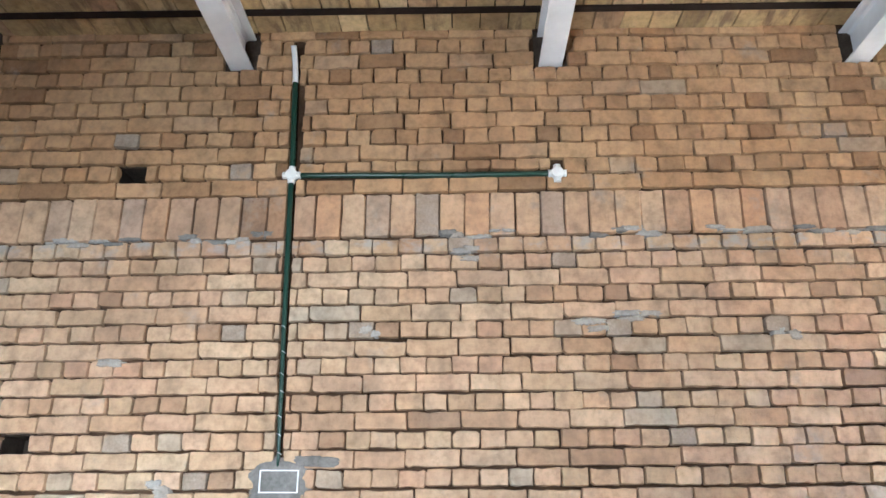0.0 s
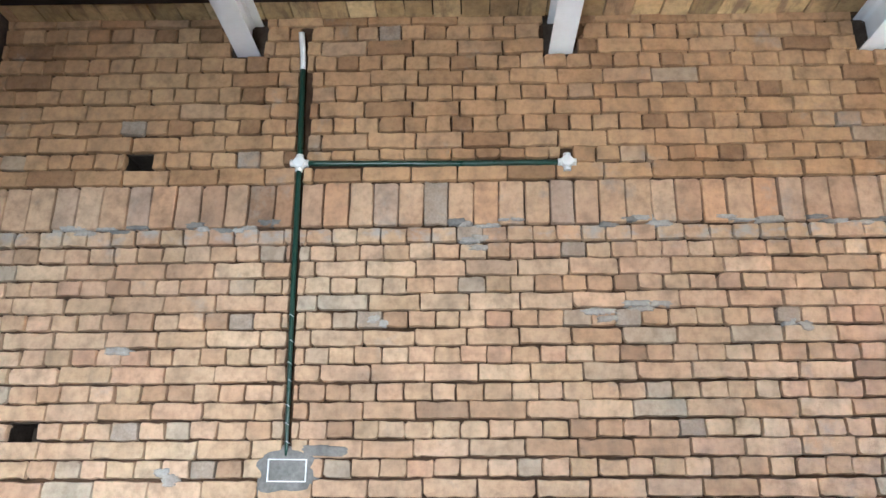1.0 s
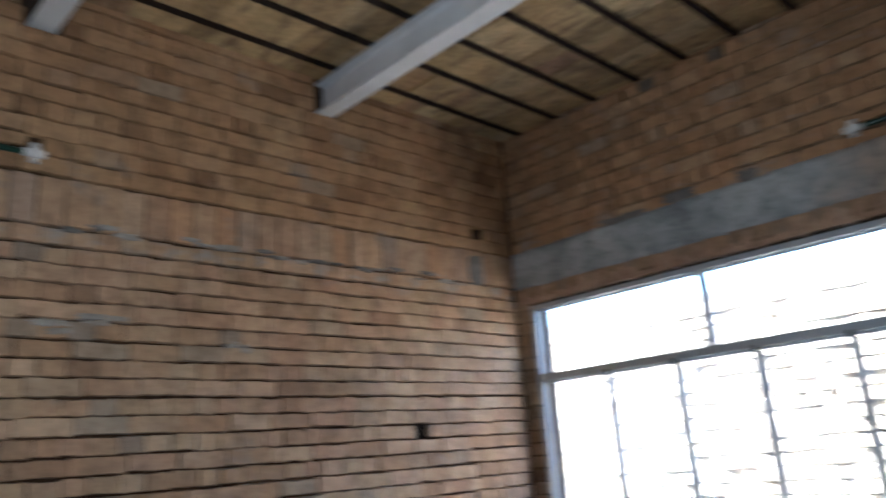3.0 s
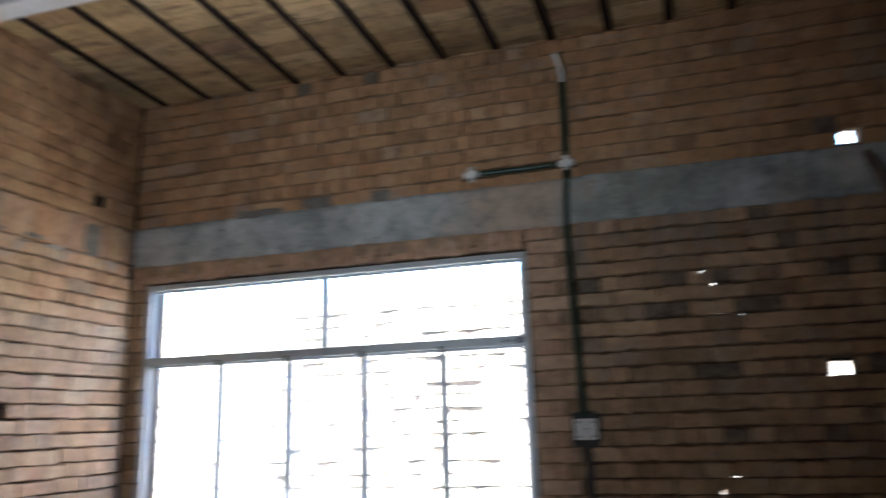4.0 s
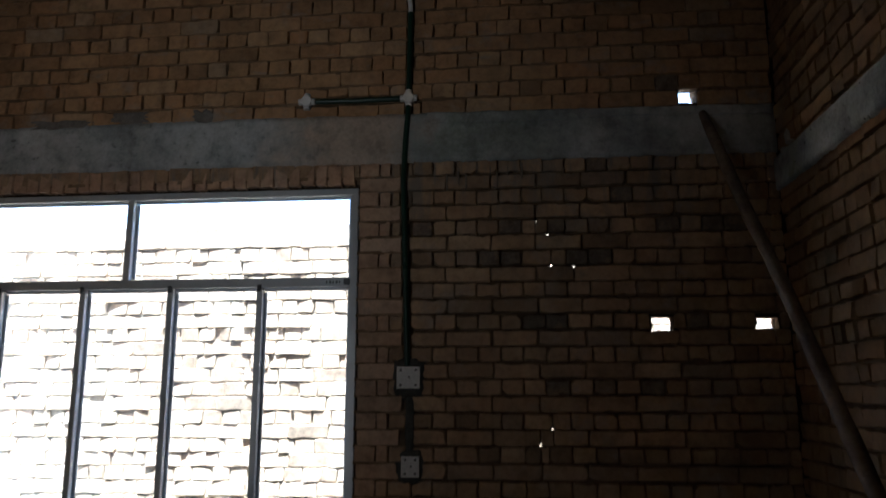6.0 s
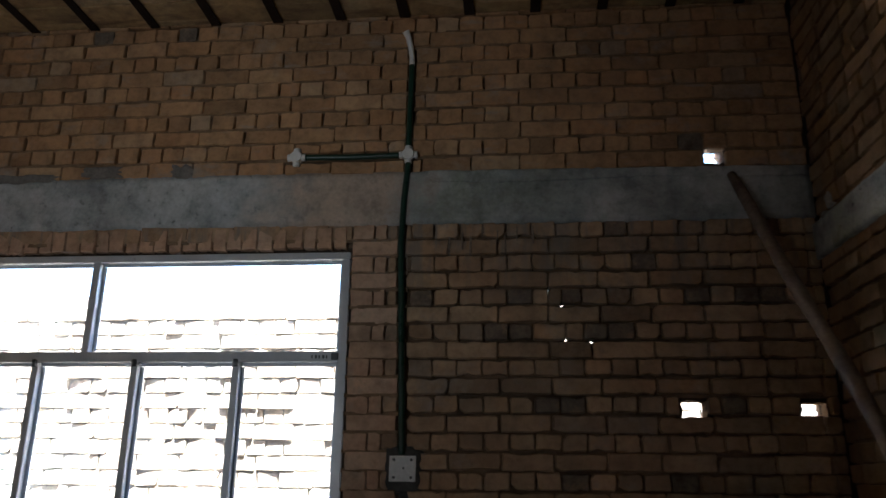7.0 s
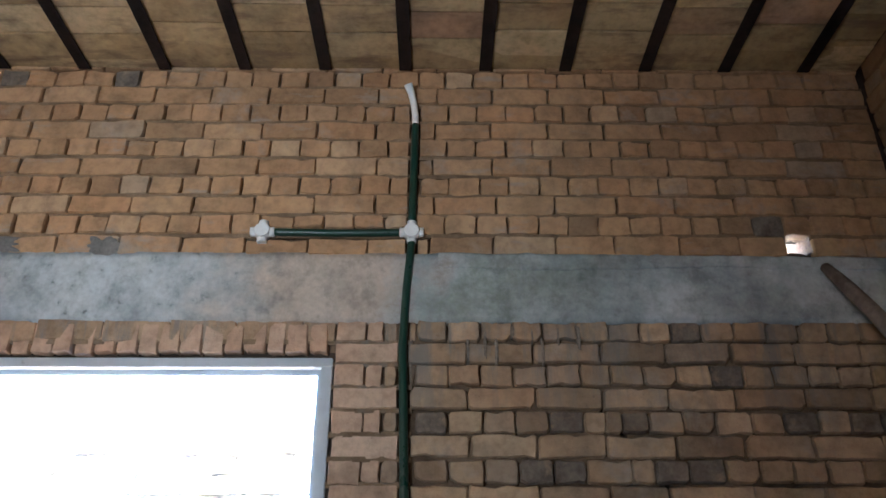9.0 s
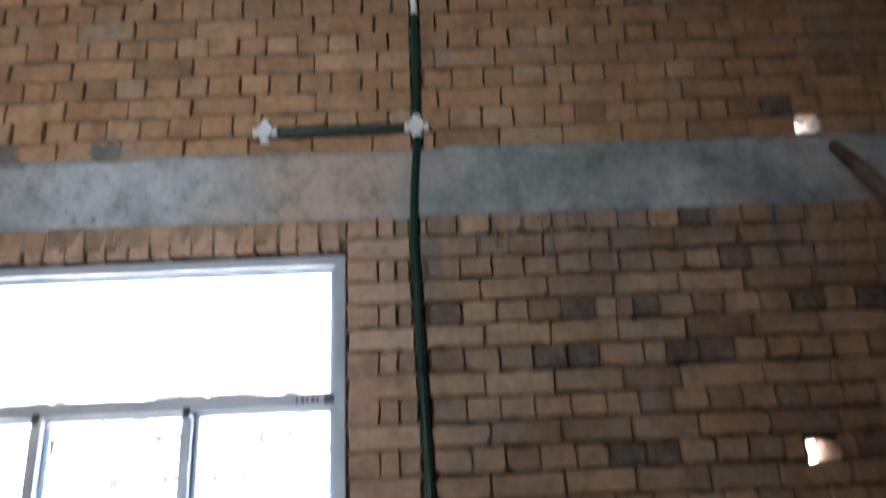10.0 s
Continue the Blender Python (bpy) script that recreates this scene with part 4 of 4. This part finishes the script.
for k in range(30):
    z1 = 2.459 - 0.0827 * k
    z0 = max(0.0, z1 - 0.0827)
    if k < 2 or k % 2:
        rows.append((z0, z1, H_PITCH, -3.46 + rng.uniform(-0.015, 0.015), 0.007))
    else:
        rows.append((z0, z1, S_PITCH, -3.40 + rng.uniform(-0.028, 0.028), 0.008))
ASH_A = [(-3.81, 2.58), (-3.66, 2.41), (-1.78, 3.02), (-4.78, 2.84), (-3.93, 3.10), (-4.09, 3.56), (-4.0, 3.46), (-3.02, 2.10), (-2.9, 2.02), (-4.06, 2.02), (-4.16, 2.01),
         (-2.22, 2.03), (-3.88, 1.43), (-5.20, 1.49), (-5.42, 1.77), (-3.20, 2.33), (-4.83, 1.35), (-2.70, 1.52), (-5.30, 1.42), (-4.72, 2.01), (-2.02, 2.09), (-5.35, 3.02)]
upper = [r for r in rows if r[0] > 2.69]
soldiers = [r for r in rows if 2.46 < r[0] <= 2.69]
lower = [r for r in rows if r[0] <= 2.46]
cuts_a = HOLES_A + CHASE_A + GIRDER_POCKETS
lay(FACE_A, wall_west, upper, SOUTH, -0.001, cuts_a, slope_a, (-4.75, -2.75, 2.6, 3.64), M_UP1, M_UP, ASH_A, limit=140, level=LEVEL_A, joint=0.0062, worn=0.72)
lay(FACE_A, wall_west, soldiers, SOUTH, -0.001, cuts_a, slope_a, (-4.75, -2.4, 2.4, 2.75), M_SOLDIER1, M_SOLDIER, ASH_A, limit=40, joint=0.0055, worn=0.9)
lay(FACE_A, wall_west, lower, SOUTH, -0.001, cuts_a, slope_a, (-4.75, -2.75, 1.62, 2.75), M_TAN1, M_TAN, ASH_A, limit=160, level=LEVEL_A, joint=0.0062, worn=0.72)

rows, side = [], []
for k in range(11):
    z0 = 2.756 + 0.0872 * k
    z1 = min(z0 + 0.0872, H + 0.02)
    rows.append((z0, z1, 0.2325, 2.303 + rng.uniform(-0.012, 0.012), 0.006) if k % 2 == 0 else (z0, z1, 0.11625, 2.36 + rng.uniform(-0.012, 0.012), 0.006))
CHASE_B = chase([(2.935, 0.95), (2.935, 1.40), (2.925, 1.43), (2.915, 1.75), (2.905, 2.10), (2.895, 2.40), (2.905, 2.62), (2.920, 2.812), (2.921, 3.10), (2.926, 3.40)], 0.0165)
LEVEL_B = [(2.36, 2.92, 2.832, 2.872)]
rowlock = [(2.376, 2.490, 0.0745, 0.03, 0.006)]
for k in range(31):
    z1 = 2.500 - 0.0812 * k
    z0 = max(0.0, z1 - 0.0812)
    if z1 <= 0.02:
        break
    # right of the window: queen closers in the header courses, then headers
    if k % 2 == 0:
        side.append((z0, z1, 0.113, 2.828, 0.006))
    else:
        side.append((z0, z1, 0.2300, 2.662, 0.007))
ASH_B = [(3.0, 2.13), (3.47, 2.13), (3.70, 2.13), (4.20, 2.13), (3.35, 1.97), (3.46, 1.97), (3.83, 1.97), (3.95, 1.97), (3.35, 3.48), (3.90, 2.46), (4.3, 2.86), (4.45, 2.14), (4.56, 2.13), (3.0, 1.73), (3.97, 2.3), (3.55, 1.65), (3.67, 1.65),
         (4.4, 1.63), (1.24, 3.58), (1.75, 3.58), (3.65, 1.33), (4.1, 1.3)]
lay(FACE_B, wall_north, rows, 0.001, W - 0.001, HOLES_B + CHASE_B, flat, (1.7, 4.0, 2.76, 3.62), M_RED1, M_RED, ASH_B, limit=150, ash=M_ASHDARK, joint=0.0055, level=LEVEL_B, worn=0.7)
lay(FACE_B, wall_north, rowlock, 0.001, 2.655, CHASE_B, flat, (1.5, 2.66, 2.3, 2.5), M_PIER1, M_PIER, worn=0.8, joint=0.006)
lay(FACE_B, wall_north, [r for r in side if r[2] > 0.2], 2.660, 2.900, HOLES_B + CHASE_B, flat, (2.66, 4.1, 1.0, 2.52), M_PIER1, M_PIER, joint=0.0045, worn=0.45, chinks=CHINKS)
lay(FACE_B, wall_north, [r for r in side if r[2] > 0.2], 2.900, W - 0.001, HOLES_B + CHASE_B, flat, (2.66, 4.1, 1.75, 2.52), M_DUN1, M_DUN, ASH_B, limit=60, ash=M_ASHDARK, joint=0.0065, worn=1.0, chinks=CHINKS)
lay(FACE_B, wall_north, [r for r in side if r[2] < 0.2], 2.828, W - 0.001, HOLES_B + CHASE_B, flat, (2.66, 4.1, 1.75, 2.52), M_DUN1, M_DUN, ASH_B, limit=90, ash=M_ASHDARK, joint=0.0065, worn=1.0, chinks=CHINKS)
lay(FACE_B, wall_north, [(r[0], r[1], 0.107, 2.660, 0.002) for r in side if r[2] < 0.2], 2.660, 2.766, CHASE_B, flat, (2.66, 2.77, 1.0, 2.52), M_PIER1, M_PIER, joint=0.003, worn=0.4)
lay(FACE_B, wall_north, [(r[0], r[1], 0.0595, 2.768, 0.0) for r in side if r[2] < 0.2], 2.768, 2.827, CHASE_B, flat, (2.76, 2.83, 1.0, 2.52), M_PIER1, M_PIER, joint=0.003, worn=0.4)
lay(FACE_B, wall_north, [(r[0], r[1], 0.2325, 2.303, 0.006) for r in side], 0.001, 2.659, HOLES_B, flat, None, M_DUN1, M_DUN, worn=0.5)
bed_joints(FACE_B, wall_north, [2.756 + 0.0872 * k for k in range(1, 10)], 0.003, W - 0.003, HOLES_B, M_BED, 5, 0.009)
bed_joints(FACE_B, wall_north, [2.500 - 0.0812 * k for k in range(1, 30)], 0.003, 2.93, HOLES_B, M_BED, 6, 0.009)

rows = []
for k in range(45):
    z0 = 0.083 * k
    if z0 > H:
        break
    rows.append((z0, min(z0 + 0.083, H + 0.02), 0.2325 if k % 2 else 0.116, 0.02 + rng.uniform(-0.02, 0.02), 0.010))
# east wall, in the red brick darkened to stand in for shade
lay(FACE_C, wall_east, rows, 0.001, -SOUTH, HOLES_C + [(-y[1], -y[0], y[2], y[3]) for y in GIRDER_POCKETS], flat, (0.0, 0.9, 1.3, 3.2), M_SHADED1, M_SHADED, joint=0.008, worn=0.6, limit=150)

rows = []
for k in range(30):
    z0 = -0.13 + 0.0879 * k
    z1 = z0 + 0.0879
    if z1 > 2.41:
        break
    rows.append((z0, z1, 0.235 if k % 2 else 0.1175, rng.uniform(-0.1, 0.1), 0.014))
lay(FACE_OUT, yard_wall, rows, -4.0, 9.0, [], flat, (0.15, 2.6, 1.05, 2.40), M_PALE1, M_PALE, joint=0.0048, limit=290, worn=0.85)

mortar_bed(FACE_A, wall_west, SOUTH, -0.002, 0.0, H + 0.03, HOLES_A + GIRDER_POCKETS, M_EARTH, 1, -0.029, 0.008)
mortar_bed(FACE_B, wall_north, 0.002, W - 0.002, 0.0, H + 0.03, HOLES_B + CHINKS, M_CLAY, 2, -0.024, 0.012, 0.022, -0.010)
mortar_bed(FACE_C, wall_east, 0.002, -SOUTH, 0.0, H + 0.03, HOLES_C + [(-y[1], -y[0], y[2], y[3]) for y in GIRDER_POCKETS], M_CLAY, 3)
